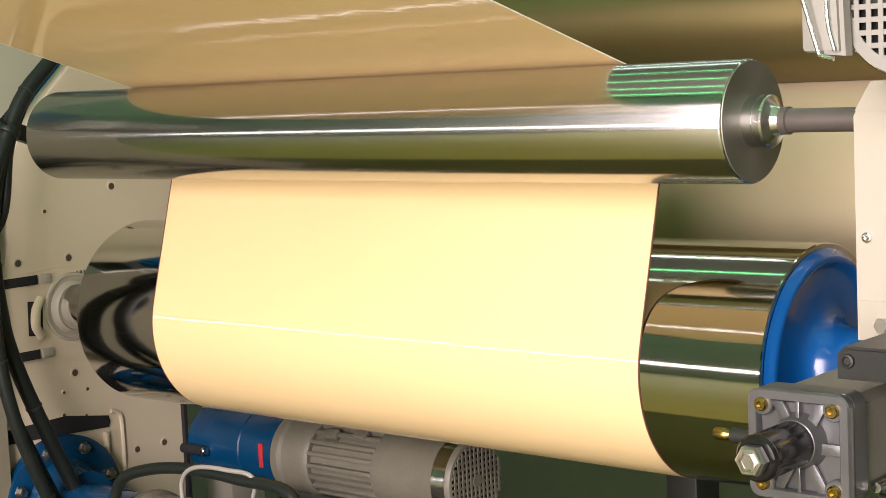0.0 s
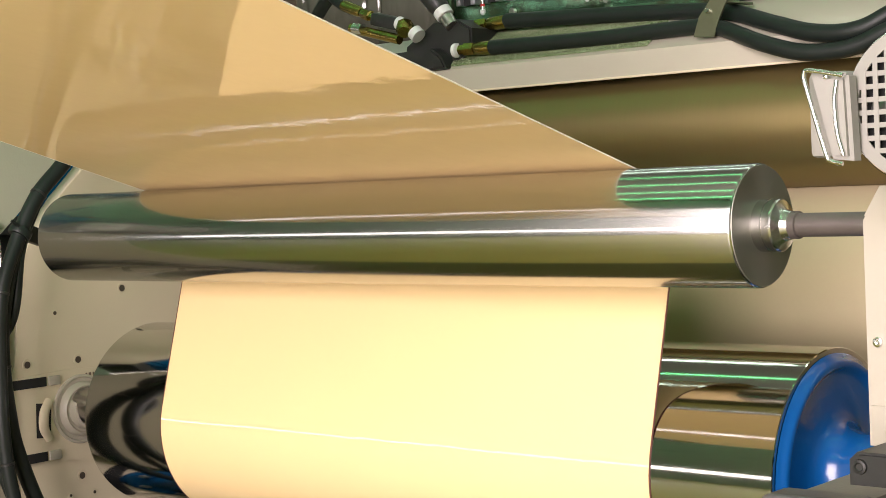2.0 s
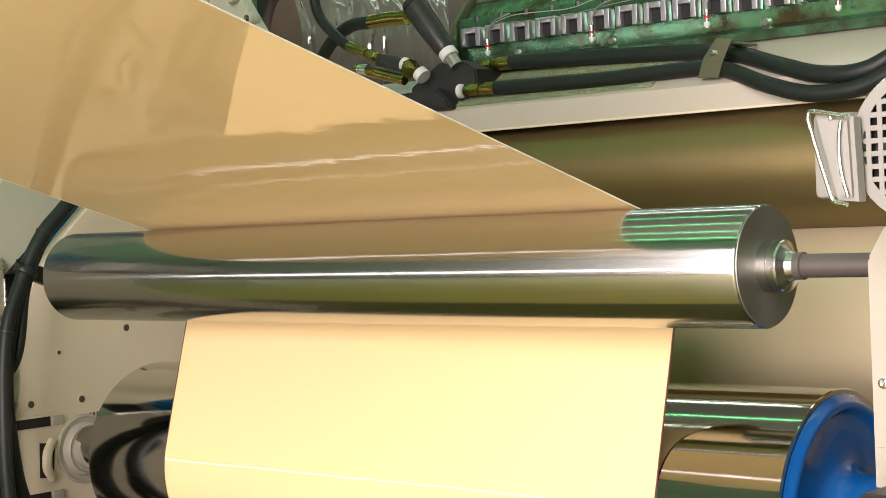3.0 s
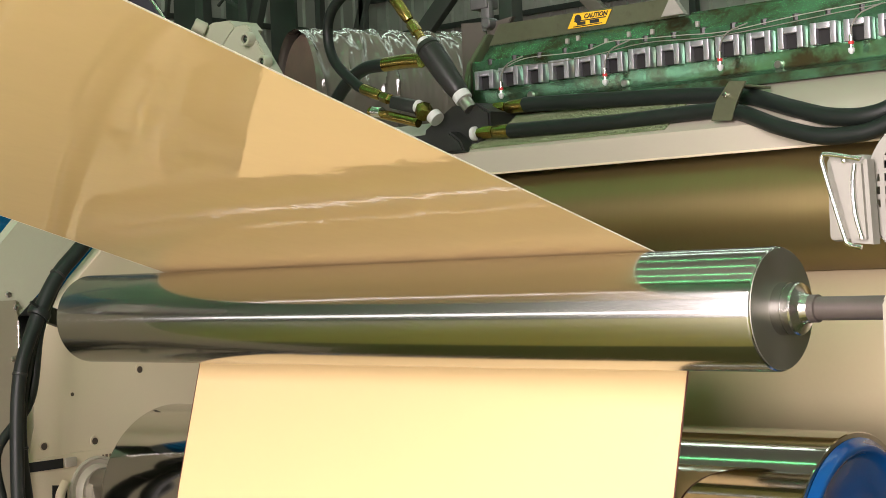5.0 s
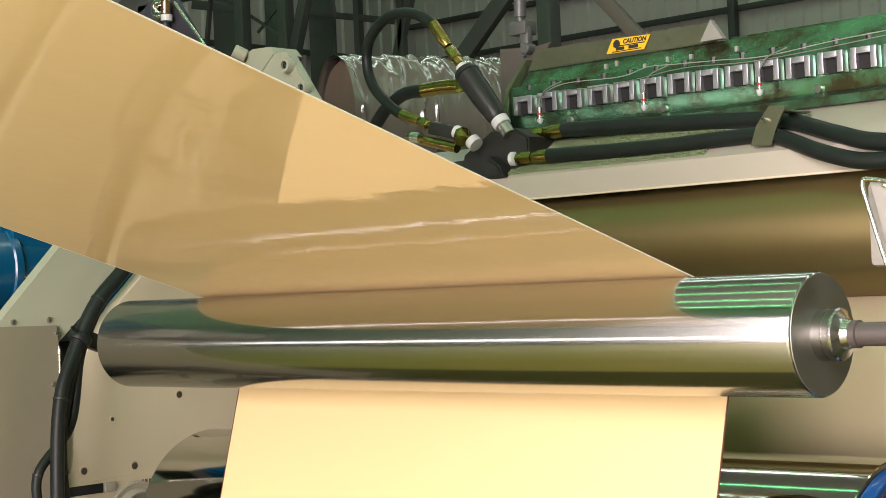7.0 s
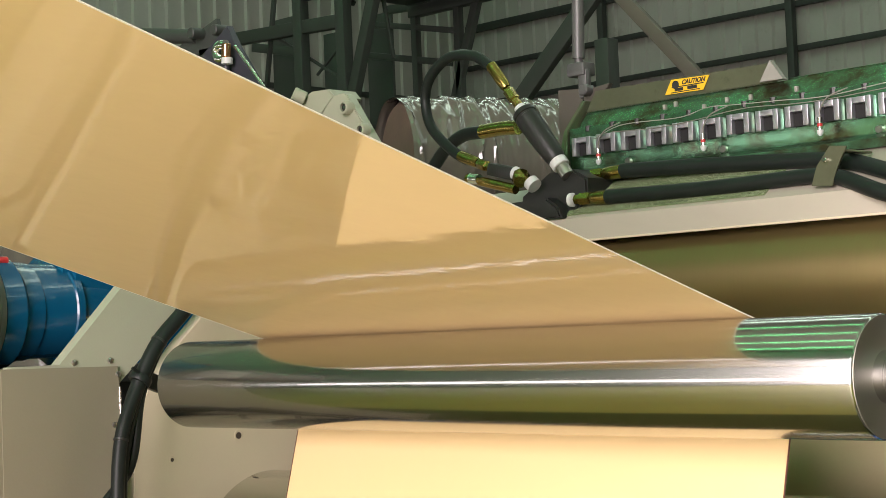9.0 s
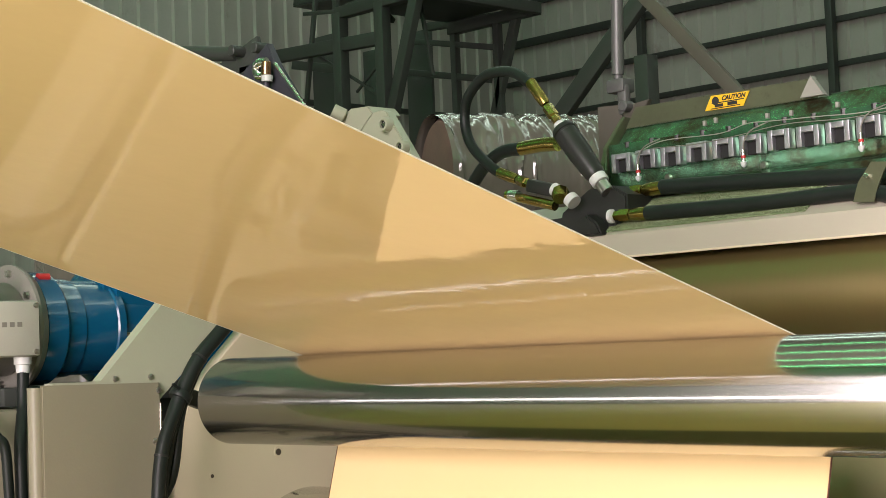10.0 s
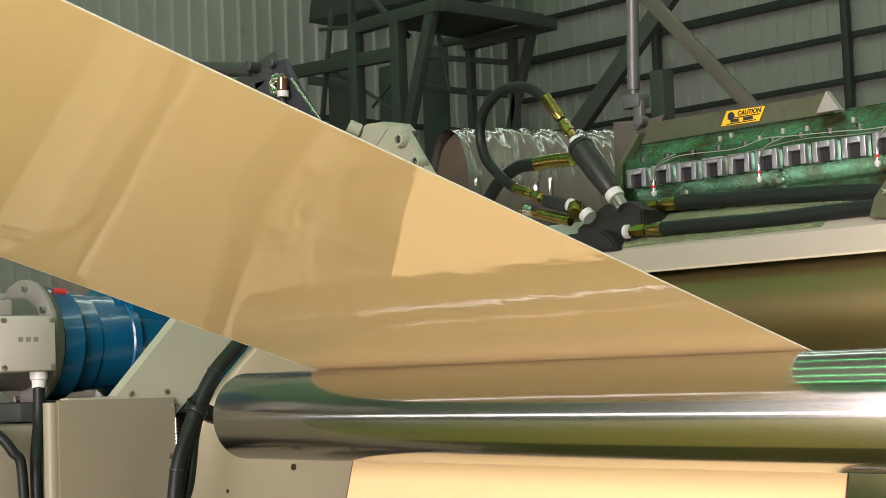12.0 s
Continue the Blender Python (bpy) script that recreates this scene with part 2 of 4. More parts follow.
def along(poly, x0, x1, thick):
    """A sheet of that thickness swept along x from a line of (y, z)."""
    bm = bmesh.new()
    n = len(poly)
    off = []
    for i in range(n):
        a, b = Vector(poly[max(i - 1, 0)]), Vector(poly[min(i + 1, n - 1)])
        t = (b - a).normalized()
        off.append((poly[i][0] - t.y * thick, poly[i][1] + t.x * thick))
    loop = list(poly) + off[::-1]
    xs = [x0 + (x1 - x0) * k / 24 for k in range(25)]
    rings = [[bm.verts.new((x, a, b)) for a, b in loop] for x in xs]
    m = len(loop)
    for q, w in zip(rings, rings[1:]):
        for k in range(m):
            bm.faces.new((q[k], q[(k + 1) % m], w[(k + 1) % m], w[k]))
    for q in (rings[0], rings[-1]):
        for k in range(n - 1):
            bm.faces.new((q[k], q[k + 1], q[m - 2 - k], q[m - 1 - k]))
    return bm


# ---------------- hall ----------------
YB, XL = 18.0, -17.2
tagged(part("floor", B((-3, 4, -0.1), (40, 36, 0.2)), FLOORM), "green painted concrete hall floor", "floor", kind="structure")
# sheet out of view, added as a reflector to warm the paper's underside
tagged(part("bounce_floor", B((-3, -4.6, 0.002), (36, 7.6, 0.01)), BOUNCE), "ochre reflector floor before the machine, added to warm the paper", "floor", kind="structure")


def ribbed(name, p0, p1, z0, z1, pitch=0.30, depth=0.045):
    """Profiled sheet wall from p0 to p1 in plan."""
    bm = bmesh.new()
    p0, p1 = Vector((*p0, 0)), Vector((*p1, 0))
    d = (p1 - p0).normalized()
    n = Vector((d.y, -d.x, 0)) * (1 if name == "wall_north" else -1)
    L = (p1 - p0).length
    line = []
    for k in range(int(L / pitch)):
        for f, o in ((0, 0), (0.66, 0), (0.74, 1), (0.92, 1)):
            line.append(p0 + d * (k + f) * pitch + n * depth * o)
    for back in (0.0, -0.03):
        rows_v = [[bm.verts.new((q.x + n.x * back, q.y + n.y * back, z)) for q in line] for z in (z0, z1)]
        for k in range(len(line) - 1):
            bm.faces.new((rows_v[0][k], rows_v[0][k + 1], rows_v[1][k + 1], rows_v[1][k]))
    return tagged(part(name, bm, SHEET, smooth=0), "grey profiled steel sheet wall of the hall", "wall", kind="structure")


def bar(bm, p0, p1, w, h, bevel=0.0):
    """A box section between two points."""
    p0, p1 = Vector(p0), Vector(p1)
    d, a, b = frame_of(p1 - p0)
    rot = Matrix((d, a, b)).transposed()
    return box(bm, (p0 + p1) / 2, ((p1 - p0).length, w, h), bevel, rot)


ribbed("wall_north", (XL - 0.6, YB), (17, YB), 0, 11)
ribbed("wall_west", (XL, YB + 0.6), (XL, -14), 0, 11)
tagged(part("wall_east", B((17.1, 2, 5.5), (0.2, 32, 11)), SHEET), "grey sheet hall wall", "wall", kind="structure")
south = bmesh.new()
box(south, (-8.25, -8.65, 5.5), (18.3, 0.2, 11))
box(south, (11.3, -8.65, 5.5), (11.4, 0.2, 11))
box(south, (3.25, -8.65, 8.95), (4.7, 0.2, 4.1))
box(south, (3.25, -8.65, 0.07), (4.7, 0.2, 0.14))
tagged(part("wall_south", south, SHEET), "grey hall wall out of view with an assumed door opening", "wall", kind="structure")
tagged(part("window_1", B((-8.0, -8.54, 1.4), (16.6, 0.03, 0.22)), PANE), "long low strip window full of daylight", "window", kind="structure")
tagged(part("ceiling", B((-0.5, 2, 11.1), (36, 33, 0.2)), SHEET), "grey sheet hall roof", "roof", kind="structure")
# two rear strips are made wide and pale as added fill for the hall
for y, w in ((-6.9, 0.04), (-4.2, 0.03), (-1.2, 0.035), (2.2, 0.03), (6.5, 0.26), (10.5, 0.30)):
    tagged(part("skylight", B((-0.3, y, 10.9), (33, w, 0.06)), TUBE if y < 5 else TUBE_FILL), "long glowing translucent roof light strip", "roof light", "roof light strips", "structure")
for z in (4.25, 4.92, 5.575, 6.235, 6.92, 7.6):
    wide = 0.13 if abs(z - 6.92) < 0.01 else 0.085
    rail = part("wall_rail", B((-0.2, YB - 0.14, z), (34, 0.08, wide), 0.005), FRAME)
    tagged(rail, "dark grey steel sheeting rail on the hall wall", "wall rail", "sheeting rails", "structure")
    if z in (4.25, 5.575):
        rail = part("wall_rail", B((XL + 0.14, 2, z), (0.08, 31.7, wide), 0.005), FRAME)
        tagged(rail, "dark grey steel sheeting rail on the hall wall", "wall rail", "sheeting rails", "structure")
for x in (-14.03, -10.46, -6.9, -3.3):
    post = part("wall_post", B((x, YB - 0.24, 4.5), (0.115, 0.12, 9), 0.006), FRAME)
    tagged(post, "dark grey steel wall post", "wall post", "wall posts", "structure")

# the steel tower behind the machine
tower = thing("steel_tower", (-10.5, 10, 0), "dark grey welded steel service tower with braces", "steel tower")


def member(name, p0, p1, w=0.15, h=0.15):
    part(name, bar(bmesh.new(), p0, p1, w, h, 0.008), FRAME, tower)


TX, TY, TZ = -9.80, 9.0, 5.46
TB = 10.75
member("top_rail", (-11.25, TY, TZ), (TX, TY, TZ), 0.12, 0.13)
member("top_rail", (TX, TY, TZ), (TX, TB, TZ), 0.12, 0.13)
member("top_rail", (-11.25, TB, TZ), (TX, TB, TZ), 0.12, 0.13)
member("column", (-11.235, TY, 0), (-11.235, TY, TZ), 0.14, 0.13)
member("column", (-10.514, TY, 0), (-10.514, TY, TZ), 0.14, 0.13)
member("column", (-11.18, TB, 0), (-11.18, TB, TZ), 0.09, 0.09)
member("column", (-10.46, TB, 0), (-10.46, TB, TZ), 0.09, 0.09)
member("column", (-12.0, 9.6, 0), (-12.0, 9.6, 6.6), 0.07, 0.07)
member("brace", (-9.93, TY, TZ), (-10.47, TY, 4.0), 0.13, 0.10)
member("brace", (-10.13, TB, TZ), (-10.66, TB, 4.05), 0.10, 0.09)
member("mid_rail", (-12.6, TY, 5.16), (-10.46, TY, 5.06), 0.10, 0.15)
member("mid_rail", (-14.3, TB, 5.51), (-13.2, TB, 5.27), 0.06, 0.12)
member("mid_rail", (-12.13, TB, 5.085), (-10.6, TB, 4.76), 0.07, 0.08)
member("mid_rail", (-12.11, TB, 5.473), (-10.46, TB, 5.12), 0.07, 0.07)
member("mid_rail", (-11.65, TB, 5.565), (-10.13, TB, 5.463), 0.08, 0.10)
member("pale_rail", (-11.88, 9.0, 5.569), (-11.27, 9.0, 5.492), 0.03, 0.045)
member("thin_brace", (-11.9, 9.1, 5.15), (-10.6, 9.1, 4.40), 0.035, 0.035)
member("thin_brace", (-12.0, 9.3, 5.9), (-12.25, 9.3, 4.6), 0.05, 0.05)
member("thin_brace", (-11.1, 9.1, 4.55), (-10.5, 9.1, 4.95), 0.03, 0.03)
member("thin_brace", (-10.3, 9.3, 5.9), (-10.05, 9.3, 4.6), 0.04, 0.04)
member("thin_brace", (-11.0, 9.6, 5.4), (-12.0, 9.6, 6.3), 0.06, 0.06)
part("deck", B((-10.55, 9.88, TZ + 0.10), (1.35, 1.6, 0.05), 0.005), FRAME, tower, "dark platform deck plate")
# dark slabs fill gaps behind the tower and above its deck
for x0, x1, y, top in ((-13.02, -12.78, 10.9, 5.49), (-12.25, -11.80, 10.95, 5.60), (-14.3, -13.75, 11.1, 5.9)):
    part("dark_slab", B(((x0 + x1) / 2, y, top / 2), (x1 - x0, 0.05, top), 0.01), FRAME, tower)
part("dark_top_slab", prism(bmesh.new(), [(-14.85, 6.45), (-14.4, 8.6), (-11.9, 8.6), (-12.0, 6.30)], 11.2, 12.0, "y", 0.02), FRAME, tower, "dark slab shape above the deck")

brace = thing("roof_brace", (-3.3, 5, 0), "grey brown diagonal steel brace and dark girder", "steel brace")
part("diagonal", bar(bmesh.new(), (-3.779, 5.000, 3.967), (-2.838, 5.000, 2.968), 0.05, 0.085, 0.005), mat("brown_grey_paint", (0.12, 0.105, 0.085), 0.5, var=0.12, scale=3), brace)
part("girder", bar(bmesh.new(), (-4.238, 6.000, 4.153), (-5.338, 6.000, 3.185), 0.07, 0.13, 0.006), FRAME, brace)
part("stanchion", bar(bmesh.new(), (-4.4, 6.0, 0), (-4.4, 6.0, 3.6), 0.12, 0.12, 0.006), FRAME, brace)

# ---------------- rollers ----------------
UZ, LY, LZ, LR = 1.4795, 0.305, 0.928, 0.274
upper = thing("guide_roller", (0, 0, UZ), "satin ground steel guide roller with stepped hub", "roller")
bm = bmesh.new()
lathe(bm, (-1.139, 0, UZ), (1, 0, 0), [(0, 0.118), (0.004, 0.1235), (0.007, 0.125), (2.271, 0.125), (2.274, 0.1235), (2.276, 0.1215)], 128)
part("shell", bm, SATIN, upper)
bm = bmesh.new()
lathe(bm, (1.1365, 0, UZ), (1, 0, 0), [(0, 0.1214), (0.0025, 0.1205), (0.003, 0.052), (0.001, 0.050), (0.001, 0.0)], 96, False)
part("end_face", bm, FACED, upper, "turned end face with a dark reflection in its colour")
bm = bmesh.new()
lathe(bm, (1.1365, 0, UZ), (1, 0, 0), [(0, 0.049), (0.003, 0.0525), (0.024, 0.0525), (0.0245, 0.051), (0.026, 0.051), (0.0265, 0.0525), (0.042, 0.0525), (0.046, 0.050), (0.049, 0.040), (0.054, 0.031), (0.066, 0.028), (0.074, 0.026)], 64, False)
part("hub", bm, HUB, upper, "bright turned steel hub collar", 18)
bm = bmesh.new()
lathe(bm, (1.203, 0, UZ), (1, 0, 0), [(0, 0.0275), (0.016, 0.0275), (0.018, 0.0235), (0.30, 0.0235)], 40)
part("shaft", bm, SHAFT, upper, "dark brown shaft end")
part("journal", cyl(bmesh.new(), (-1.205, 0, UZ), (-1.13, 0, UZ), 0.03, 24, 0.004), DARK, upper, "short dark journal")

lower = thing("chill_roller", (0, LY, LZ), "large mirror chrome chill roller with blue end flange", "roller")
bm = bmesh.new()
lathe(bm, (-1.18, LY, LZ), (1, 0, 0), [(0, LR - 0.012), (0.006, LR - 0.002), (0.012, LR), (2.296, LR), (2.298, LR - 0.002)], 192)
part("shell", bm, CHROME, lower)
bm = bmesh.new()
lathe(bm, (1.1195, LY, LZ), (1, 0, 0), [(-0.0005, 0.262), (0.003, 0.257), (0.010, 0.251), (0.015, 0.248), (0.018, 0.244), (0.018, 0.235), (0.015, 0.230), (0.007, 0.226), (0.002, 0.215), (0.001, 0.15), (0.005, 0.125), (0.016, 0.108), (0.035, 0.099), (0.06, 0.094), (0.12, 0.092), (0.17, 0.09), (0.18, 0.08), (0.18, 0.05)], 96, False)
part("end_flange", bm, BLUE, lower, "glossy blue cast end flange")
part("journal", cyl(bmesh.new(), (-1.56, LY, LZ), (-1.15, LY, LZ), 0.055, 32), STEEL, lower)
part("drive_shaft", cyl(bmesh.new(), (1.2, LY, LZ), (1.62, LY, LZ), 0.045, 32), SHAFT, lower)

# ---------------- web ----------------


def web_line():
    """The side view of the running paper: from the front idler over the guide roller, then round the chill roller."""
    a = math.atan(0.2985)
    pts = []
    t1 = 0.1256
    c1, c2, r2 = Vector((0.0, UZ)), Vector((LY, LZ)), LR + 0.0012
    top = c1 + Vector((math.sin(a), math.cos(a))) * t1
    ic, ir = Vector((-2.42, 2.385)), 0.06
    for k in range(14):
        th = radians(70 + 190 * (k / 13)) - a
        pts.append((ic.x + (ir + 0.001) * math.cos(th), ic.y + (ir + 0.001) * math.sin(th)))
    lowest = Vector(pts[-1])
    n = 48
    for k in range(1, n + 1):
        f = k / n
        p = lowest.lerp(top, f)
        pts.append((p.x, p.y))
    s0 = math.pi / 2 - a
    # easing off the back of the guide roller onto the straight fall to the chill roller
    fall0 = Vector((0.137, 1.352))
    dv = fall0 - c2
    th2 = math.atan2(dv.y, dv.x) + math.acos(r2 / dv.length)
    fall1 = c2 + Vector((math.cos(th2), math.sin(th2))) * r2
    for k in range(1, 15):
        th = s0 + (radians(10) - s0) * k / 14
        pts.append((c1.x + t1 * math.cos(th), c1.y + t1 * math.sin(th)))
    e = Vector(pts[-1])
    ctrl = fall0 + (fall0 - fall1).normalized() * 0.10
    for k in range(1, 9):
        f = k / 8
        p = e * (1 - f) ** 2 + ctrl * 2 * f * (1 - f) + fall0 * f * f
        pts.append((p.x, p.y))
    for k in range(1, 15):
        p = fall0.lerp(fall1, k / 14)
        pts.append((p.x, p.y))
    for k in range(1, 61):
        th = th2 + radians(170) * k / 60
        pts.append((c2.x + r2 * math.cos(th), c2.y + r2 * math.sin(th)))
    return pts


def sloped(bm):
    """The idler stands slightly out of level, so the upper run rises more on its far side."""
    for v in bm.verts:
        if v.co.y < 0:
            v.co.z += -v.co.y * (0.0135 - 0.0070 * v.co.x / 0.82)
    return bm


web = thing("paper_web", (0, 0, UZ + 0.126), "glossy cream coated paper web running over rollers", "paper web")
part("sheet", sloped(along(web_line(), -0.82, 0.82, 0.0007)), PAPER, web)
for x0, x1 in ((-0.8238, -0.8198), (0.8193, 0.8238)):
    line = web_line()
    # upper run: a bright rim line is painted on through the strip's colour
    part("trimmed_edge", sloped(along(line[:70], x0, x1, 0.0016)), EDGE, web, "thin trimmed edge with a bright rim line in its colour")
    # lower run: the edge's dark shadow line is put into the colour
    part("trimmed_edge", along(line[69:], x0 * 0.9993, x1 * 0.9993, 0.0012), EDGED, web, "trimmed edge with its dark shadow line in the colour")
idler = thing("idler_roller", (0, -2.42, 2.385), "satin steel idler roller carrying the paper overhead", "roller")
part("shell", cyl(bmesh.new(), (-1.1, -2.42, 2.4404), (1.1, -2.42, 2.3950), 0.06, 48, 0.003), SATIN, idler)
for x in (-1.16, 1.16):
    z = 2.4177 - 0.0207 * x
    part("journal", cyl(bmesh.new(), (x - 0.08, -2.42, z), (x + 0.08, -2.42, z), 0.02, 20), SHAFT, idler)

for x in (-1.235, 1.235):
    z = 2.4177 - 0.0207 * x
    hang = thing("idler_hanger", (x, -2.42, 11), "slim dark steel tie rod carrying the idler roller", "hanger", "idler hangers")
    part("bar", B((x, -2.42, (11 + z) / 2), (0.010, 0.010, 11 - z), 0.002), FRAME, hang)
    part("bearing_block", B((x, -2.42, z), (0.03, 0.07, 0.07), 0.01), FRAME, hang)

# ---------------- rear rollers and die beam ----------------
rear = thing("press_roller", (0, 0.83, 1.70), "bronze satin press roller under the die beam", "roller")
part("shell", cyl(bmesh.new(), (-1.35, 0.83, 1.70), (1.75, 0.83, 1.70), 0.165, 96, 0.004), GOLD, rear)
for s, x in ((-1, -1.35), (1, 1.75)):
    part("journal", cyl(bmesh.new(), (x, 0.83, 1.70), (x + s * 0.22, 0.83, 1.70), 0.04, 24), SHAFT, rear)
rear2 = thing("backing_roller", (0, 0.92, 1.30), "large beige rubber covered backing roller", "roller")
part("shell", cyl(bmesh.new(), (-1.35, 0.92, 1.285), (1.75, 0.92, 1.285), 0.285, 96, 0.004), RUBBERB, rear2)
for s, x in ((-1, -1.35), (1, 1.75)):
    part("journal", cyl(bmesh.new(), (x, 0.92, 1.285), (x + s * 0.22, 0.92, 1.285), 0.05, 24), SHAFT, rear2)

beam = thing("die_beam", (0.3, 0.9, 1.83), "cream painted steel beam below the extrusion die", "beam")
part("body", prism(bmesh.new(), [(0.70, 1.848), (0.70, 1.912), (0.88, 2.03), (1.2, 2.03), (1.2, 1.848)], -1.0, 1.9, bevel=0.003), CREAM, beam)
part("glint_strip", prism(bmesh.new(), [(0.712, 1.9219), (0.858, 2.0177), (0.857, 2.0202), (0.711, 1.9244)], -0.30, 0.40), GLITTER, beam, "green strip with glints painted in as pale flecks")
part("lip", B((0.45, 0.697, 1.846), (2.9, 0.012, 0.006), 0.001), BEIGE, beam)

die = thing("extrusion_die", (0.3, 0.95, 2.03), "steel flat die with clamps, green glare in its colour", "die")
part("lower_lip", prism(bmesh.new(), [(0.862, 2.028), (0.862, 2.052), (0.90, 2.066), (0.95, 2.066), (0.95, 2.034)], -0.44, 1.75, bevel=0.002), DIE, die)
part("front_plate", B((0.655, 0.945, 2.135), (2.19, 0.03, 0.14), 0.003), DIE, die)
part("upper_plate", prism(bmesh.new(), [(0.965, 2.20), (1.02, 2.262), (1.2, 2.262), (1.2, 2.20)], -0.44, 1.75, bevel=0.002), DIE, die)
part("top_rail", prism(bmesh.new(), [(-0.44, 2.262), (-0.40, 2.324), (0.24, 2.318), (0.24, 2.262)], 1.015, 1.045, "y", 0.002), DIE2, die, "dull olive top rail plate")
part("end_gusset", prism(bmesh.new(), [(0.215, 2.264), (0.252, 2.322), (0.292, 2.264)], 0.99, 1.012, "y", 0.001), CREAMG, die, "pale triangular end gusset")
part("rear_rail", B((0.98, 1.09, 2.247), (1.4, 0.1, 0.05), 0.004), DIE, die)
part("left_end_plate", prism(bmesh.new(), [(0.88, 2.03), (0.93, 2.2), (1.02, 2.30), (1.06, 2.30), (1.06, 2.03)], -0.462, -0.444, bevel=0.002), DIE2, die)

clampm = bmesh.new()
box(clampm, (-0.028, 0, 0.0), (0.017, 0.03, 0.056), 0.0015)
box(clampm, (0.028, 0, 0.0), (0.017, 0.03, 0.056), 0.0015)
box(clampm, (0, 0, 0.0195), (0.039, 0.0296, 0.0165), 0.0015)
clamp_me = None
for k in range(23):
    x = -0.367 + 0.0945 * k
    if clamp_me is None:
        c = part("clamp", clampm, ALU, die, "bright machined lip clamp")
        clamp_me = c.data
        bolt = part("clamp_bolt", lathe(bmesh.new(), (0, 0.028, 0.012), (0, 0, 1), [(0, 0.009), (0.035, 0.009), (0.036, 0.013), (0.052, 0.013), (0.053, 0.011)], 8), DARK, c)
        bolt_me = bolt.data
        # black block between the legs carries the shade of the opening
        hole = part("clamp_pocket_shade", B((0, 0.006, -0.008), (0.039, 0.010, 0.038)), BLACK, c)
        hole_me = hole.data
        m0 = c.matrix_parent_inverse.copy()
        c.matrix_basis = pose(x, 0.912, 2.143)
        continue
    c2 = new("clamp", clamp_me)
    c2.parent, c2.matrix_parent_inverse = die, m0
    c2.matrix_basis = pose(x, 0.912, 2.143 + 0.0012 * math.sin(k * 2.3), 0, 0, 0.5 * math.sin(k * 1.7))
    for nm, me in (("clamp_bolt", bolt_me), ("clamp_pocket_shade", hole_me)):
        q = new(nm, me)
        q.parent = c2
for k, (x, z) in enumerate(((-0.21, 2.083), (0.13, 2.082), (0.62, 2.08), (-0.26, 2.19), (0.01, 2.195), (0.33, 2.19), (0.7, 2.19))):
    part("screw", lathe(bmesh.new(), (x, 0.932 if z < 2.1 else 0.96, z), (0, -1, 0), [(0, 0.011), (0.012, 0.011), (0.014, 0.009)], 16), STEEL, die)
for x, z in ((-0.10, 2.232), (-0.06, 2.236), (0.04, 2.215), (0.12, 2.225), (0.2, 2.222), (0.35, 2.225)):
    part("terminal", B((x, 0.968, z), (0.010, 0.012, 0.016), 0.002), CREAMG, die, "small pale wire terminal")

sign = thing("caution_sign", (-0.053, 1.010, 2.297), "yellow caution label with black print on the die rail", "warning label")
bm = prism(bmesh.new(), [(-0.130, 2.275), (-0.105, 2.317), (0.032, 2.313), (0.008, 2.273)], 1.0105, 1.0125, "y")
part("plate", bm, YELLOW, sign)
font = bpy.data.curves.new("caution", "FONT")
font.body, font.size, font.shear, font.extrude, font.offset, font.align_x = "CAUTION", 0.0185, 0.3, 0.0003, 0.0007, "LEFT"
txt = new("lettering", font)
txt.matrix_basis = Matrix.Translation((-0.068, 1.0098, 2.2985)) @ pose(0, 0, 0, 90, 0.5, 0)
txt.data.materials.append(INK)
dg = bpy.context.evaluated_depsgraph_get()
tme = bpy.data.meshes.new_from_object(txt.evaluated_get(dg))
letter = new("lettering", tme)
tagged(letter, "black capital lettering")
letter.parent = sign
letter.matrix_parent_inverse = wmat(sign).inverted()
letter.matrix_basis = txt.matrix_basis.copy()
bpy.data.objects.remove(txt)
part("print_disc", lathe(bmesh.new(), (-0.090, 1.0105, 2.300), (0, -1, 0), [(0, 0.0125), (0.0008, 0.0125)], 20), INK, sign)
for cx, cz, w, h in ((-0.046, 2.2935, 0.115, 0.003), (-0.078, 2.2855, 0.030, 0.009), (-0.030, 2.286, 0.034, 0.010), (-0.055, 2.278, 0.105, 0.0025)):
    part("print_bar", B((cx, 1.0100, cz), (w, 0.001, h)), INK, sign)

# heater probes and their wire
wire = thing("sensor_wire", (0, 0.88, 2.15), "thin pale sensor wire strung along the die clamps", "cable")
part("cable", tube(bmesh.new(), [(-0.307, 0.890, 2.159), (-0.198, 0.890, 2.188), (0.006, 0.890, 2.184), (0.105, 0.890, 2.200), (0.199, 0.890, 2.196), (0.344, 0.890, 2.189), (0.496, 0.890, 2.182), (0.75, 0.90, 2.20), (1.2, 0.90, 2.21), (1.7, 0.92, 2.21)], 0.0014, 8), CREAMG, wire)
part("cable", tube(bmesh.new(), [(-0.245, 0.895, 2.172), (-0.079, 0.895, 2.165), (0.061, 0.895, 2.171), (0.232, 0.895, 2.183), (0.492, 0.895, 2.174), (1.0, 0.90, 2.2)], 0.0013, 8), GREY, wire)
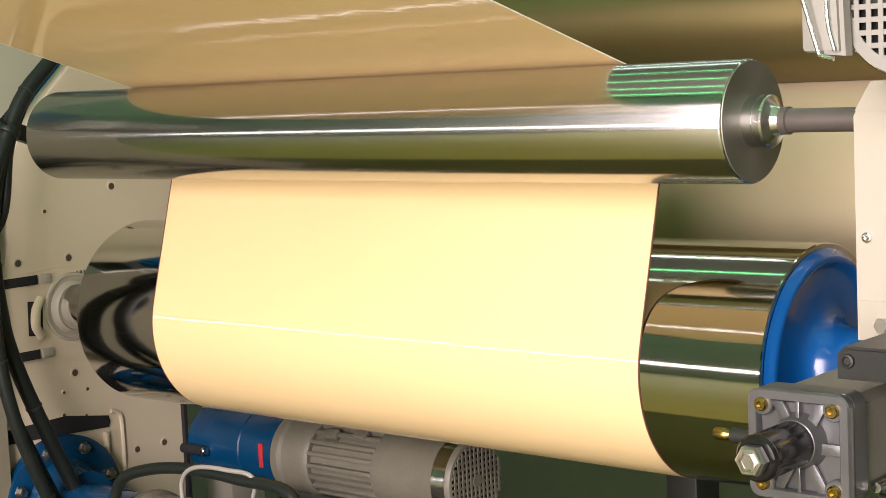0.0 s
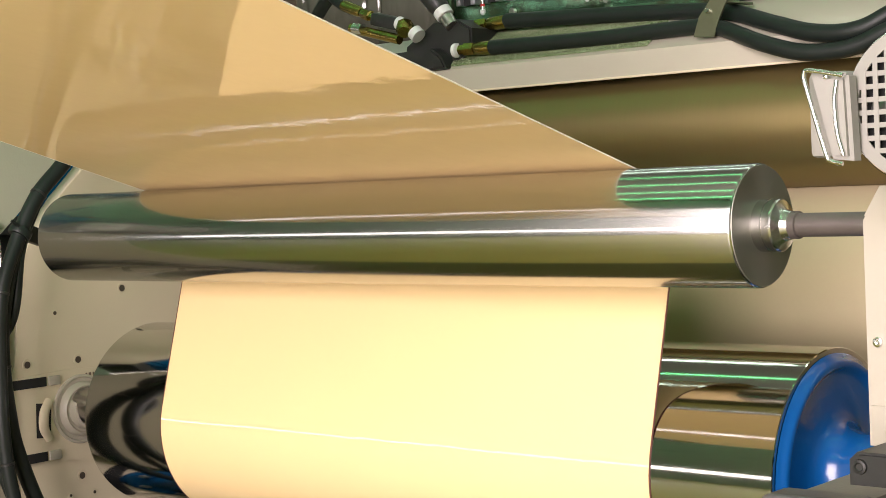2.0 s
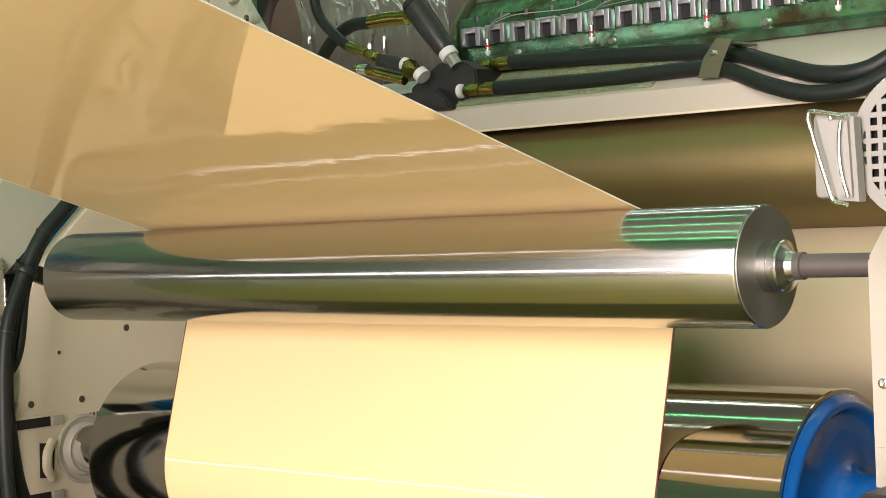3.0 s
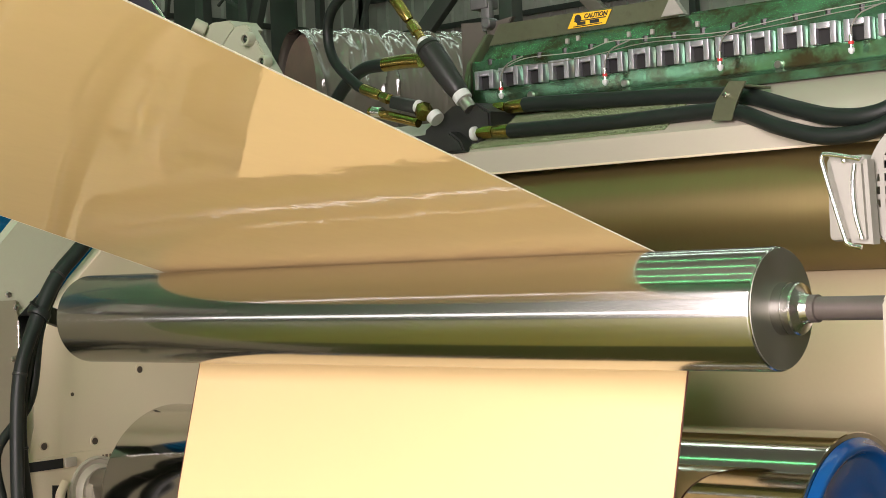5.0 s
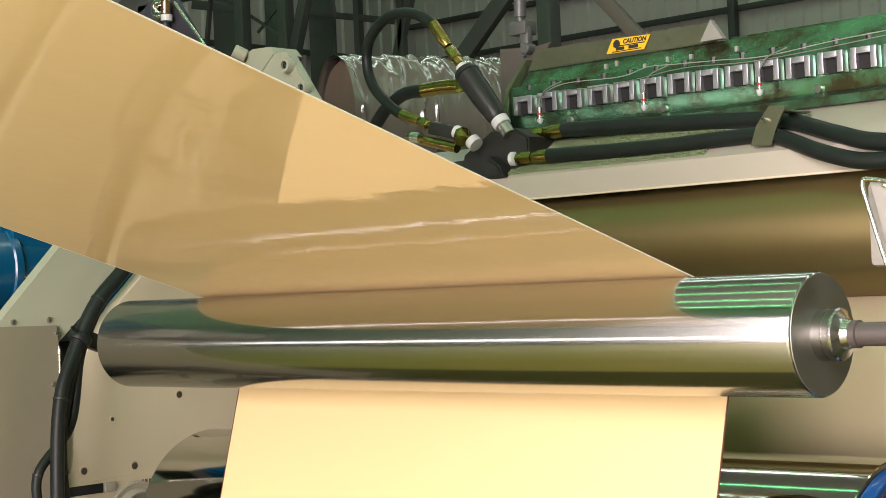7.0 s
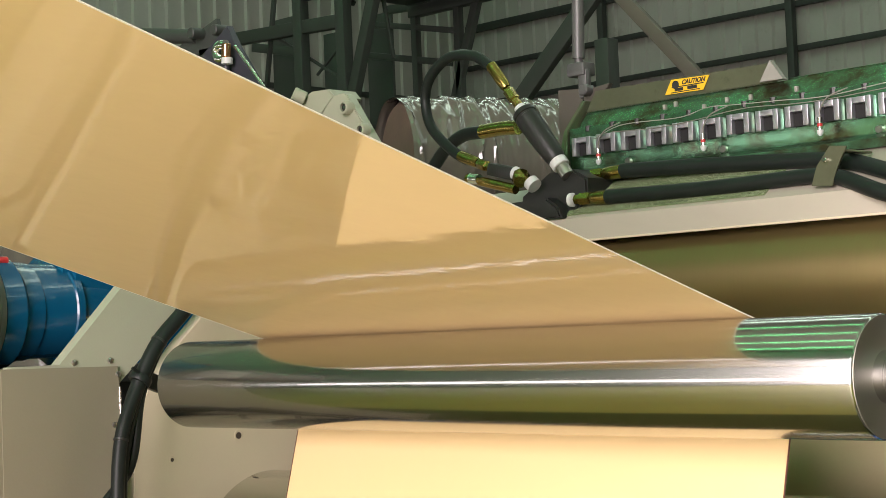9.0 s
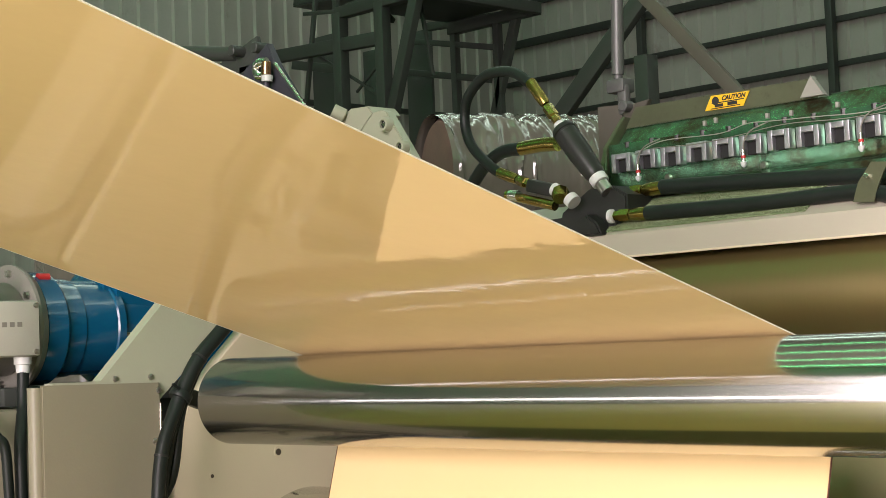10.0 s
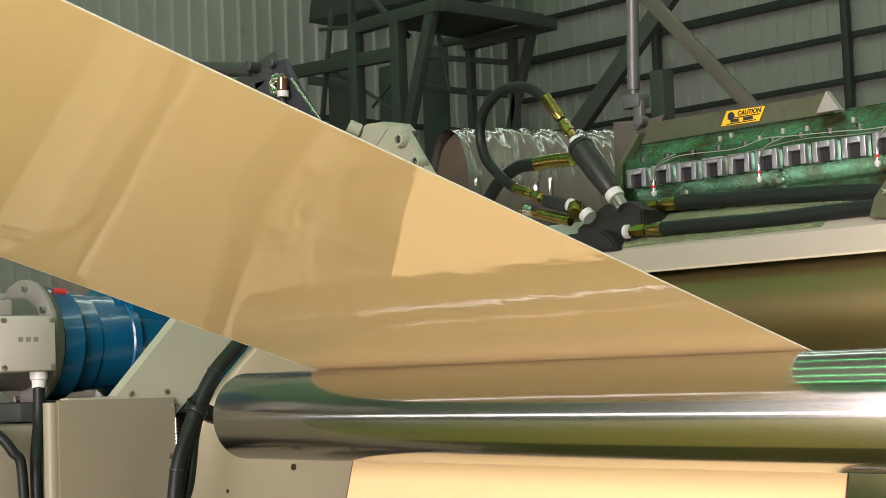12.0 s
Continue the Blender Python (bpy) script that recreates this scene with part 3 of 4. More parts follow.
for x in (-0.293, 0.088, 0.466, 0.85, 1.23):
    probe = thing("temperature_probe", (x, 0.888, 2.085), "small white and red heater probe on the die", "probe", "die probes")
    part("tip", lathe(bmesh.new(), (x, 0.888, 2.079), (0, 0, 1), [(0, 0.003), (0.006, 0.008), (0.014, 0.009), (0.016, 0.006)], 14), WHITE, probe)
    part("sleeve", cyl(bmesh.new(), (x, 0.888, 2.094), (x, 0.888, 2.128), 0.006, 14), BRIGHT, probe)
    part("ring", cyl(bmesh.new(), (x, 0.888, 2.104), (x, 0.888, 2.112), 0.0072, 14), RED, probe, "red ring")
    part("lead", tube(bmesh.new(), [(x, 0.888, 2.126), (x + 0.004, 0.888, 2.150), (x + 0.03, 0.885, 2.178), (x + 0.09, 0.885, 2.195)], 0.002, 8), GREY, probe)

# ---------------- hydraulic hoses and valve block ----------------


def brass_end(parent, p0, p1, r):
    """A crimped brass hose end from the white nut at p0 to the hose at p1."""
    p0, p1 = Vector(p0), Vector(p1)
    L = (p1 - p0).length
    d = (p1 - p0).normalized()
    part("nut", lathe(bmesh.new(), p0 - d * 0.006, d, [(0, r * 0.95), (0.002, r * 1.08), (0.013, r * 1.08), (0.015, r * 0.95)], 18), WHITE, parent, "white sealing collar")
    part("hex_fitting", lathe(bmesh.new(), p0 + d * 0.015, d, [(0, r * 0.8), (L * 0.12, r * 0.8), (L * 0.14, r * 1.02), (L * 0.36, r * 1.02), (L * 0.38, r * 0.85)], 6), BRASS, parent, "yellow passivated hex fitting")
    part("crimp_sleeve", lathe(bmesh.new(), p0 + d * L * 0.5, d, [(0, r * 0.78), (L * 0.05, r * 0.95), (L * 0.2, r * 1.05), (L * 0.5, r * 1.05), (L * 0.55, r * 0.98)], 20), BRASS, parent, "yellow crimped sleeve")


hose_u = thing("hydraulic_hose", (0.3, 0.80, 2.0), "thick black hydraulic hose lying on the die beam", "hose", "die beam hoses")
pts_u = [(-0.159, 0.830, 2.046), (0.157, 0.830, 2.030), (0.473, 0.820, 2.009), (0.610, 0.790, 1.991), (0.783, 0.710, 1.941), (0.908, 0.675, 1.908), (1.022, 0.675, 1.907), (1.15, 0.72, 1.96), (1.45, 0.84, 2.02)]
part("hose", tube(bmesh.new(), pts_u, 0.0218, 20, 12), RUBBER, hose_u)
brass_end(hose_u, (-0.294, 0.810, 2.040), (-0.147, 0.830, 2.045), 0.019)
hose_l = thing("hydraulic_hose", (0.3, 0.74, 1.95), "thick black hydraulic hose sagging over the beam edge", "hose", "die beam hoses")
pts_l = [(-0.140, 0.735, 1.966), (0.222, 0.735, 1.958), (0.525, 0.735, 1.960), (0.618, 0.720, 1.948), (0.760, 0.665, 1.898), (0.875, 0.650, 1.865), (0.963, 0.650, 1.860), (1.030, 0.655, 1.870), (1.15, 0.67, 1.91), (1.45, 0.74, 1.96)]
part("hose", tube(bmesh.new(), pts_l, 0.0208, 20, 12), RUBBER, hose_l)
brass_end(hose_l, (-0.270, 0.730, 1.968), (-0.128, 0.735, 1.966), 0.019)
strap = thing("hose_clamp", (0.565, 0.740, 1.980), "olive painted steel strap clamp holding two hoses", "clamp")
bm = bmesh.new()
strip = [(0.608, 0.700, 2.027), (0.657, 0.700, 2.022), (0.628, 0.700, 1.974), (0.610, 0.700, 1.926), (0.550, 0.700, 1.931), (0.568, 0.700, 1.980)]
prism(bm, [(q[0], q[2]) for q in strip], 0.698, 0.704, "y", 0.0015)
box(bm, (Vector(strip[0]) + Vector(strip[1])) / 2 + Vector((0, 0.065, -0.012)), (0.034, 0.13, 0.006), 0.001)
part("plate", bm, DIE2, strap)
part("bolt", lathe(bmesh.new(), (0.599, 0.698, 1.991), (0, -1, 0.1), [(0, 0.007), (0.012, 0.007), (0.014, 0.005)], 12), BRIGHT, strap)

block = thing("valve_block", (-0.36, 0.74, 1.93), "dark hydraulic valve block with fittings on the beam", "valve")
bm = prism(bmesh.new(), [(-0.485, 1.925), (-0.468, 1.995), (-0.36, 2.055), (-0.27, 2.058), (-0.215, 2.028), (-0.215, 1.985), (-0.275, 1.918), (-0.30, 1.912)], 0.735, 0.86, "y", 0.006)
part("body", bm, DARK, block)
bm = prism(bmesh.new(), [(-0.478, 1.918), (-0.47, 1.975), (-0.33, 1.978), (-0.29, 1.95), (-0.272, 1.915)], 0.685, 0.745, "y", 0.006)
part("lower_block", bm, DARK, block)
c0, c1 = Vector((-0.311, 0.730, 2.079)), Vector((-0.446, 0.730, 2.248))
d = (c1 - c0).normalized()
L = (c1 - c0).length
bm = lathe(bmesh.new(), c0, d, [(0, 0.017), (0.008, 0.026), (0.03, 0.031), (L * 0.5, 0.036), (L * 0.86, 0.037), (L * 0.87, 0.034), (L * 0.90, 0.034), (L * 0.91, 0.037), (L - 0.010, 0.037), (L - 0.003, 0.033), (L, 0.022)], 36)
can = part("accumulator", bm, DARK, block, "black cylindrical accumulator body")
part("white_collar", cyl(bmesh.new(), c0 - d * 0.014, c0 + d * 0.012, 0.027, 24, 0.002), WHITE, can)
part("neck", cyl(bmesh.new(), c0 - d * 0.05, c0 - d * 0.01, 0.02, 20), STEEL, can)

loop = thing("hydraulic_hose", c1, "black hydraulic hose looping from accumulator to block", "hose")
part("hose", tube(bmesh.new(), [(-0.553, 0.730, 2.388), (-0.647, 0.740, 2.445), (-0.777, 0.760, 2.459), (-0.874, 0.770, 2.408), (-0.907, 0.780, 2.334), (-0.871, 0.770, 2.248), (-0.764, 0.750, 2.165), (-0.690, 0.740, 2.128)], 0.0165, 16, 10), RUBBER, loop)
brass_end(loop, c1 + d * 0.01, (-0.561, 0.730, 2.396), 0.017)
brass_end(loop, (-0.561, 0.720, 2.086), (-0.714, 0.740, 2.141), 0.017)
arm = thing("elbow_fitting", (-0.497, 0.720, 2.070), "grey tee with brass plug and white collars", "pipe fitting")
part("tee", bar(bmesh.new(), (-0.577, 0.720, 2.088), (-0.464, 0.720, 2.059), 0.04, 0.04, 0.008), DARK, arm)
part("collar", cyl(bmesh.new(), (-0.470, 0.710, 2.066), (-0.452, 0.710, 2.058), 0.020, 20), WHITE, arm)
part("brass_plug", lathe(bmesh.new(), (-0.425, 0.690, 2.055), Vector((0.35, -0.5, -0.5)), [(0, 0.022), (0.004, 0.026), (0.03, 0.026), (0.04, 0.02), (0.04, 0.012)], 8), BRASS, arm, "hexagonal brass plug")
part("collar", cyl(bmesh.new(), (-0.391, 0.690, 2.031), (-0.374, 0.690, 2.016), 0.023, 20), WHITE, arm)
side = thing("hydraulic_hose", (-0.732, 0.800, 2.206), "short black hose with brass elbow behind the loop", "hose")
part("hose", tube(bmesh.new(), [(-0.696, 0.820, 2.221), (-0.807, 0.840, 2.222), (-0.906, 0.860, 2.189), (-0.978, 0.880, 2.146), (-1.058, 0.900, 2.089)], 0.021, 16, 8), RUBBER, side)
part("brass_elbow", tube(bmesh.new(), [(-0.701, 0.820, 2.221), (-0.617, 0.820, 2.222), (-0.546, 0.820, 2.217)], 0.0225, 16, 6), BRASS, side, "yellow passivated hose end")
low = thing("pipe_fitting", (-0.597, 0.700, 2.031), "olive brass pipe fitting at the valve block", "pipe fitting")
part("pipe", cyl(bmesh.new(), (-0.655, 0.700, 2.067), (-0.459, 0.700, 2.015), 0.015, 16), BRASS, low)
part("cap", cyl(bmesh.new(), (-0.623, 0.680, 2.063), (-0.588, 0.680, 2.057), 0.016, 14), BRIGHT, low)

# ---------------- things above the paper, behind it ----------------
brk = thing("clamp_bracket", (-1.513, 0.900, 2.402), "pale grey machined bracket blocks with socket screws", "bracket")
LIGHTG = SAGE
bm = prism(bmesh.new(), [(-1.602, 2.415), (-1.49, 2.452), (-1.402, 2.449), (-1.372, 2.420), (-1.453, 2.362), (-1.523, 2.297), (-1.647, 2.312)], 0.80, 0.93, "y", 0.004)
part("block", bm, LIGHTG, brk)
bm = prism(bmesh.new(), [(-1.350, 2.418), (-1.306, 2.421), (-1.283, 2.412), (-1.155, 2.235), (-1.326, 2.216), (-1.428, 2.355)], 0.78, 0.82, "y", 0.004)
part("arm", bm, LIGHTG, brk)
for px, r in (((-1.274, 0.775, 2.367), 0.024), ((-1.196, 0.775, 2.283), 0.022)):
    sc = part("screw", lathe(bmesh.new(), px, (0, -1, 0), [(-0.01, r), (0.020, r), (0.023, r * 0.9), (0.023, r * 0.6), (0.012, r * 0.6), (0.012, 0)], 24, False), LIGHTG, brk)
    part("hex_socket", lathe(bmesh.new(), (px[0], px[1] - 0.0125, px[2]), (0, -1, 0), [(0, r * 0.58), (0.003, r * 0.58)], 6), DARK, sc)
    part("pin", cyl(bmesh.new(), (px[0] + r * 0.1, px[1] - 0.014, px[2]), (px[0] + r * 0.1, px[1] - 0.018, px[2]), r * 0.22, 10), BRIGHT, sc)
part("knob", cyl(bmesh.new(), (-1.545, 0.765, 2.452), (-1.520, 0.80, 2.430), 0.024, 20, 0.004), LIGHTG, brk)
part("pipe_stub", cyl(bmesh.new(), (-1.66, 0.80, 2.425), (-1.56, 0.82, 2.436), 0.013, 14), LIGHTG, brk)
part("stand", B((-1.62, 1.0, 1.2), (0.14, 0.16, 2.4), 0.01), CREAM, brk)

noz = thing("air_nozzle", (-1.762, 0.600, 2.615), "dark gusset plate with chrome elbow and thin rod", "bracket")
bm = prism(bmesh.new(), [(-1.692, 2.695), (-1.821, 2.624), (-1.96, 2.50), (-1.55, 2.30), (-1.515, 2.45), (-1.648, 2.617)], 0.60, 0.63, "y", 0.003)
part("gusset", bm, PURPLE, noz)
part("elbow", tube(bmesh.new(), [(-1.665, 0.575, 2.622), (-1.700, 0.570, 2.622), (-1.716, 0.570, 2.602), (-1.702, 0.570, 2.578), (-1.672, 0.575, 2.576)], 0.017, 14, 5), BRIGHT, noz, "chrome elbow fitting")
part("copper_ferrule", cyl(bmesh.new(), (-1.656, 0.565, 2.574), (-1.652, 0.565, 2.622), 0.017, 16, 0.003), COPPER, noz, "copper coloured ferrule")
part("tail", cyl(bmesh.new(), (-1.676, 0.580, 2.572), (-1.673, 0.580, 2.500), 0.012, 14), PURPLE, noz)
part("white_nut", cyl(bmesh.new(), (-1.656, 0.570, 2.574), (-1.657, 0.570, 2.553), 0.020, 14), WHITE, noz)
part("rod", cyl(bmesh.new(), (-1.610, 0.570, 2.608), (-1.405, 0.570, 2.385), 0.006, 10), BRIGHT, noz)
part("support", bar(bmesh.new(), (-1.86, 0.68, 2.45), (-1.60, 1.0, 0.5), 0.06, 0.06, 0.004), FRAME, noz)
rail = thing("pipe_rail", (-2.2, 1.0, 2.6), "dark green pipe rail with capped ends behind the paper", "pipe")
part("pipe", cyl(bmesh.new(), (-2.788, 1.000, 2.875), (-2.397, 1.000, 2.807), 0.03, 16), FRAME, rail)
for p in ((-2.355, 0.950, 2.809), (-2.208, 0.950, 2.798)):
    part("cap", cyl(bmesh.new(), Vector(p) + Vector((0, 0.05, 0)), Vector(p) - Vector((0, 0.02, 0)), 0.022, 18, 0.004), FRAME, rail)
part("plate", bar(bmesh.new(), (-2.496, 1.000, 2.740), (-2.249, 1.000, 2.810), 0.02, 0.10, 0.003), FRAME, rail)
part("post", bar(bmesh.new(), (-2.35, 1.02, 0), (-2.35, 1.02, 2.75), 0.06, 0.06), FRAME, rail)

reel = thing("wrapped_reel", (-2.016, 1.600, 2.294), "brown reel wrapped in crinkled clear plastic film", "reel")
rc = Vector((-1.943, 1.600, 2.275))
rd = Vector((0.42, 0.91, 0)).normalized()
rs = Vector((rd.y, -rd.x, 0))
bm = bmesh.new()
seg, ringsn = 120, 110
rings = []
for j in range(ringsn):
    s = j / (ringsn - 1)
    ring = []
    for k in range(seg):
        a = 2 * math.pi * k / seg
        q = Vector((math.cos(a), math.sin(a), 0))
        w = noise.noise(q * 1.5 + Vector((0, 0, s * 2))) * 0.006
        fold = noise.noise(q * 0.7 + Vector((0, 4, s * 9)))
        w += max(0.0, 0.10 - abs(fold)) * 0.10 + abs(noise.noise(q * 1.2 + Vector((3, 0, s * 30)))) * 0.006
        r = 0.268 + w
        ring.append(bm.verts.new(rc + rd * (s * 0.86) + rs * (r * math.cos(a)) + Vector((0, 0, r * math.sin(a)))))
    rings.append(ring)
for q, w in zip(rings, rings[1:]):
    for k in range(seg):
        bm.faces.new((q[k], q[(k + 1) % seg], w[(k + 1) % seg], w[k]))
bm.faces.new(rings[-1])
part("film", bm, FILM, reel, "crinkled shiny plastic film")
bm = lathe(bmesh.new(), rc + rd * 0.03, rd, [(0, 0.05), (0.0, 0.245), (0.01, 0.255), (0.80, 0.255)], 64)
part("core", bm, BROWN, reel, "dull brown reel")
part("stand", B((rc.x + 0.27, rc.y + 0.34, (rc.z - 0.25) / 2), (0.3, 0.4, rc.z - 0.25), 0.01), FRAME, reel)

act = thing("lift_actuator", (-0.565, 1.150, 2.571), "grey steel lift rod with forked clevis", "actuator")
part("rod", cyl(bmesh.new(), (-0.553, 1.150, 2.919), (-0.574, 1.150, 2.463), 0.020, 24), GREYD, act)
part("neck", cyl(bmesh.new(), (-0.574, 1.150, 2.463), (-0.571, 1.150, 2.426), 0.014, 20), GREYD, act)
bm = bmesh.new()
box(bm, Vector((-0.566, 1.150, 2.424)), (0.072, 0.06, 0.044), 0.006)
box(bm, Vector((-0.545, 1.140, 2.378)), (0.040, 0.03, 0.10), 0.012)
part("clevis", bm, GREYD, act)
part("pin", lathe(bmesh.new(), (-0.503, 1.100, 2.347), (0, -1, 0), [(-0.02, 0.018), (0.02, 0.018), (0.024, 0.014)], 20), GREYD, act)
part("lug", prism(bmesh.new(), [(-0.66, 2.37), (-0.52, 2.36), (-0.50, 2.30), (-0.60, 2.17), (-0.66, 2.05), (-0.66, 2.03)], 1.14, 1.16, "y", 0.003), BROWNG, act, "brown grey lug plate")
part("lug_plate", prism(bmesh.new(), [(-0.52, 2.35), (-0.42, 2.36), (-0.62, 2.08), (-0.64, 2.03), (-0.60, 2.03)], 1.11, 1.13, "y", 0.002), BROWNG, act)

# ---------------- side frame with its holes, slots and bearing ----------------
PX = -1.57
frame_l = thing("bearing_stand", (PX - 0.04, 0.4, 0), "beige painted steel side frame plate with holes", "machine frame")
part("plate", prism(bmesh.new(), [(0.0, 0.0), (0.0, 0.72), (0.03, 0.95), (0.085, 1.14), (0.085, 1.36), (0.15, 1.463), (0.27, 1.60), (0.385, 1.709), (0.62, 1.86), (1.9, 1.86), (1.9, 0.75), (0.735, 0.70), (0.725, 0.0)], PX - 0.06, PX, bevel=0.004), BEIGE, frame_l)
for y, z, r in ((0.495, 1.289, 0.0135), (0.226, 1.230, 0.0075), (0.305, 1.073, 0.0135), (0.112, 1.077, 0.0135), (0.297, 0.697, 0.0135), (0.25, 0.639, 0.0055), (0.343, 0.635, 0.0065),
                (0.244, 0.566, 0.0065), (0.331, 0.549, 0.0055), (0.645, 0.396, 0.0125), (0.528, 0.395, 0.0125)):
    h = part("bolt_hole", lathe(bmesh.new(), (PX - 0.001, y, z), (1, 0, 0), [(0, r + 0.004), (0.0025, r + 0.003), (0.003, r), (0.0014, r - 0.001)], 24, False), BEIGE, frame_l)
    # dark off-centre disc carries the shade inside the hole
    part("bore", lathe(bmesh.new(), (PX + 0.0006, y + r * 0.12, z - r * 0.1), (1, 0, 0), [(0, r * 0.82), (0.001, r * 0.82)], 20), BORE, h, "dark disc carrying the bolt bore's shade")
# sliding bearing housing between two slots
part("housing", prism(bmesh.new(), [(-0.02, 0.79), (-0.02, 1.035), (0.25, 1.045), (0.62, 1.03), (0.62, 0.73), (0.31, 0.745)], PX, PX + 0.008, bevel=0.002), BEIGE, frame_l)
bear = part("bearing", lathe(bmesh.new(), (PX + 0.008, LY, LZ - 0.015), (1, 0, 0), [(0, 0.112), (0.006, 0.11), (0.008, 0.104), (0.003, 0.1), (0.003, 0.088), (0.02, 0.084), (0.026, 0.076), (0.02, 0.07), (0.02, 0.062), (0.05, 0.06), (0.05, 0.05)], 64, False), CREAM, frame_l, "cream bearing cap with ring grooves")
# raised black plates on the housing carry the slots' inner shade
for y0, y1, z0, z1 in ((0.02, 0.175, 1.002, 1.032), (0.0, 0.165, 0.765, 0.795)):
    s = part("slot", B((PX + 0.0095, (y0 + y1) / 2, (z0 + z1) / 2), (0.003, y1 - y0, z1 - z0)), BLACK, frame_l, "black plate carrying the slot's shade")
    part("slot_block", B((PX + 0.010, y1 + 0.028, (z0 + z1) / 2), (0.012, 0.045, z1 - z0), 0.004), CREAM, s)
# cast recess: its shade is a thin black plate on the face
part("recess", prism(bmesh.new(), [(0.128, 0.842), (0.132, 0.952), (0.188, 0.945), (0.18, 0.836)], PX + 0.0085, PX + 0.0098), BLACK, frame_l, "black plate carrying the cast recess's shade")
part("recess_web", tube(bmesh.new(), [(PX + 0.004, 0.182, 0.955), (PX + 0.012, 0.160, 0.925), (PX + 0.016, 0.152, 0.893), (PX + 0.012, 0.156, 0.865), (PX + 0.004, 0.176, 0.835)], 0.016, 12, 8), BEIGE, frame_l, "curved cast web in the recess")
# uncut face: a black plate gives the long slot's shade
part("long_slot_shade", prism(bmesh.new(), [(-0.02, 0.513), (-0.02, 0.556), (0.25, 0.562), (0.418, 0.532), (0.424, 0.51), (0.415, 0.493), (0.2, 0.505)], PX + 0.001, PX + 0.0035), BLACK, frame_l, "long black plate carrying the slot's shade")
bm = bmesh.new()
tube(bm, [(PX, 0.43, 0.545), (PX, 0.455, 0.535), (PX, 0.472, 0.50), (PX, 0.472, 0.30)], 0.008, 8, 6)
part("pocket_rim", bm, BEIGE, frame_l)
part("pocket_rib", B((PX + 0.006, 0.40, 0.38), (0.02, 0.016, 0.20), 0.006), BEIGE, frame_l)
for y0, z0 in ((0.33, 1.018), (0.36, 0.755)):
    for k in range(4):
        part("stamped_mark", B((PX + 0.0088, y0 + k * 0.014, z0), (0.001, 0.006 + 0.003 * (k % 2), 0.016)), BROWN, frame_l)
part("edge_post", B((PX - 0.01, 0.735, 0.35), (0.05, 0.016, 0.70), 0.002), BLACK, frame_l)

cover = thing("side_cover", (-1.56, -0.15, 0), "grey green sheet metal side cover with hinge", "machine cover")
CX = -1.545
part("gusset", prism(bmesh.new(), [(-0.355, 1.30), (-0.355, 1.5505), (-0.190, 1.5495), (0.043, 1.789), (0.45, 2.21), (0.85, 2.21), (0.40, 1.86), (0.30, 1.735), (0.014, 1.483), (0.008, 1.30)], CX - 0.05, CX, bevel=0.002), SAGE, cover)
lowp = part("front_panel", prism(bmesh.new(), [(-0.40, 0.0), (-0.40, 1.546), (0.012, 1.5385), (0.012, 1.482), (0.004, 0.0)], CX + 0.0, CX + 0.012, bevel=0.004), DULL, cover, "dull brown grey lower sheet panel")
hinge = part("hinge", cyl(bmesh.new(), (CX + 0.014, 0.012, 1.235), (CX + 0.014, 0.012, 1.475), 0.003, 10), STEEL, cover, "bright piano hinge")
for k in range(11):
    part("knuckle", cyl(bmesh.new(), (CX + 0.014, 0.012, 1.24 + 0.021 * k), (CX + 0.014, 0.012, 1.253 + 0.021 * k), 0.0042, 10), BRIGHT, hinge)
for y, z in ((-0.009, 1.358), (0.008, 1.515), (-0.14, 1.556), (-0.012, 1.557)):
    part("screw", lathe(bmesh.new(), (CX + (0.012 if z < 1.53 else 0), y, z), (1, 0, 0), [(0, 0.0095), (0.004, 0.009), (0.006, 0.006), (0.006, 0.0)], 16, False), STEEL, cover)
part("return_edge", cyl(bmesh.new(), (CX - 0.016, -0.405, 0.0), (CX - 0.016, -0.405, 1.540), 0.024, 24), DULL, cover)
pillar = thing("rear_pillar", (-1.95, -0.35, 0), "beige painted steel pillar behind the side cover", "pillar")
part("shaft", B((-1.98, -0.36, 0.74), (0.4, 0.3, 1.47), 0.02), DULL, pillar)

# hoses down the side frame


def cable_ties(parent, pts, r, spots):
    """Thin black ties round a hose at some of its bends."""
    for k in spots:
        d = Vector(pts[k + 1]) - Vector(pts[k - 1])
        part("cable_tie", lathe(bmesh.new(), Vector(pts[k]) - d.normalized() * 0.004, d, [(0, r * 1.02), (0.001, r * 1.10), (0.007, r * 1.10), (0.008, r * 1.02)], 20), DARK, parent, "narrow black cable tie")


for off, r, lab in ((0.0, 0.024, "thick"), (0.035, 0.015, "slim")):
    h = thing("side_hose", (-1.4, 0.0, 1.5), f"{lab} black hose tied down the side frame", "hose", "side frame hoses")
    pts = [(-1.42, 0.42 + off, 1.93), (-1.400, 0.172, 1.704), (-1.400, 0.072, 1.610), (-1.400, 0.006, 1.509), (-1.400, -0.039, 1.408), (-1.400, -0.081, 1.237), (-1.4, -0.088, 1.10), (-1.4, -0.075, 0.95), (-1.400, -0.053, 0.839), (-1.400, 0.016, 0.652), (-1.400, 0.157, 0.337), (-1.4, 0.26, 0.1), (-1.38, 0.35, 0.016)]
    pts = [(a, b + off * (1 if c > 1.2 else -2.2), c + (off * 0.8 if c > 1.4 else 0)) for a, b, c in pts]
    part("hose", tube(bmesh.new(), pts, r, 16, 8), RUBBER, h)
    cable_ties(h, pts, r, (2, 6, 9))
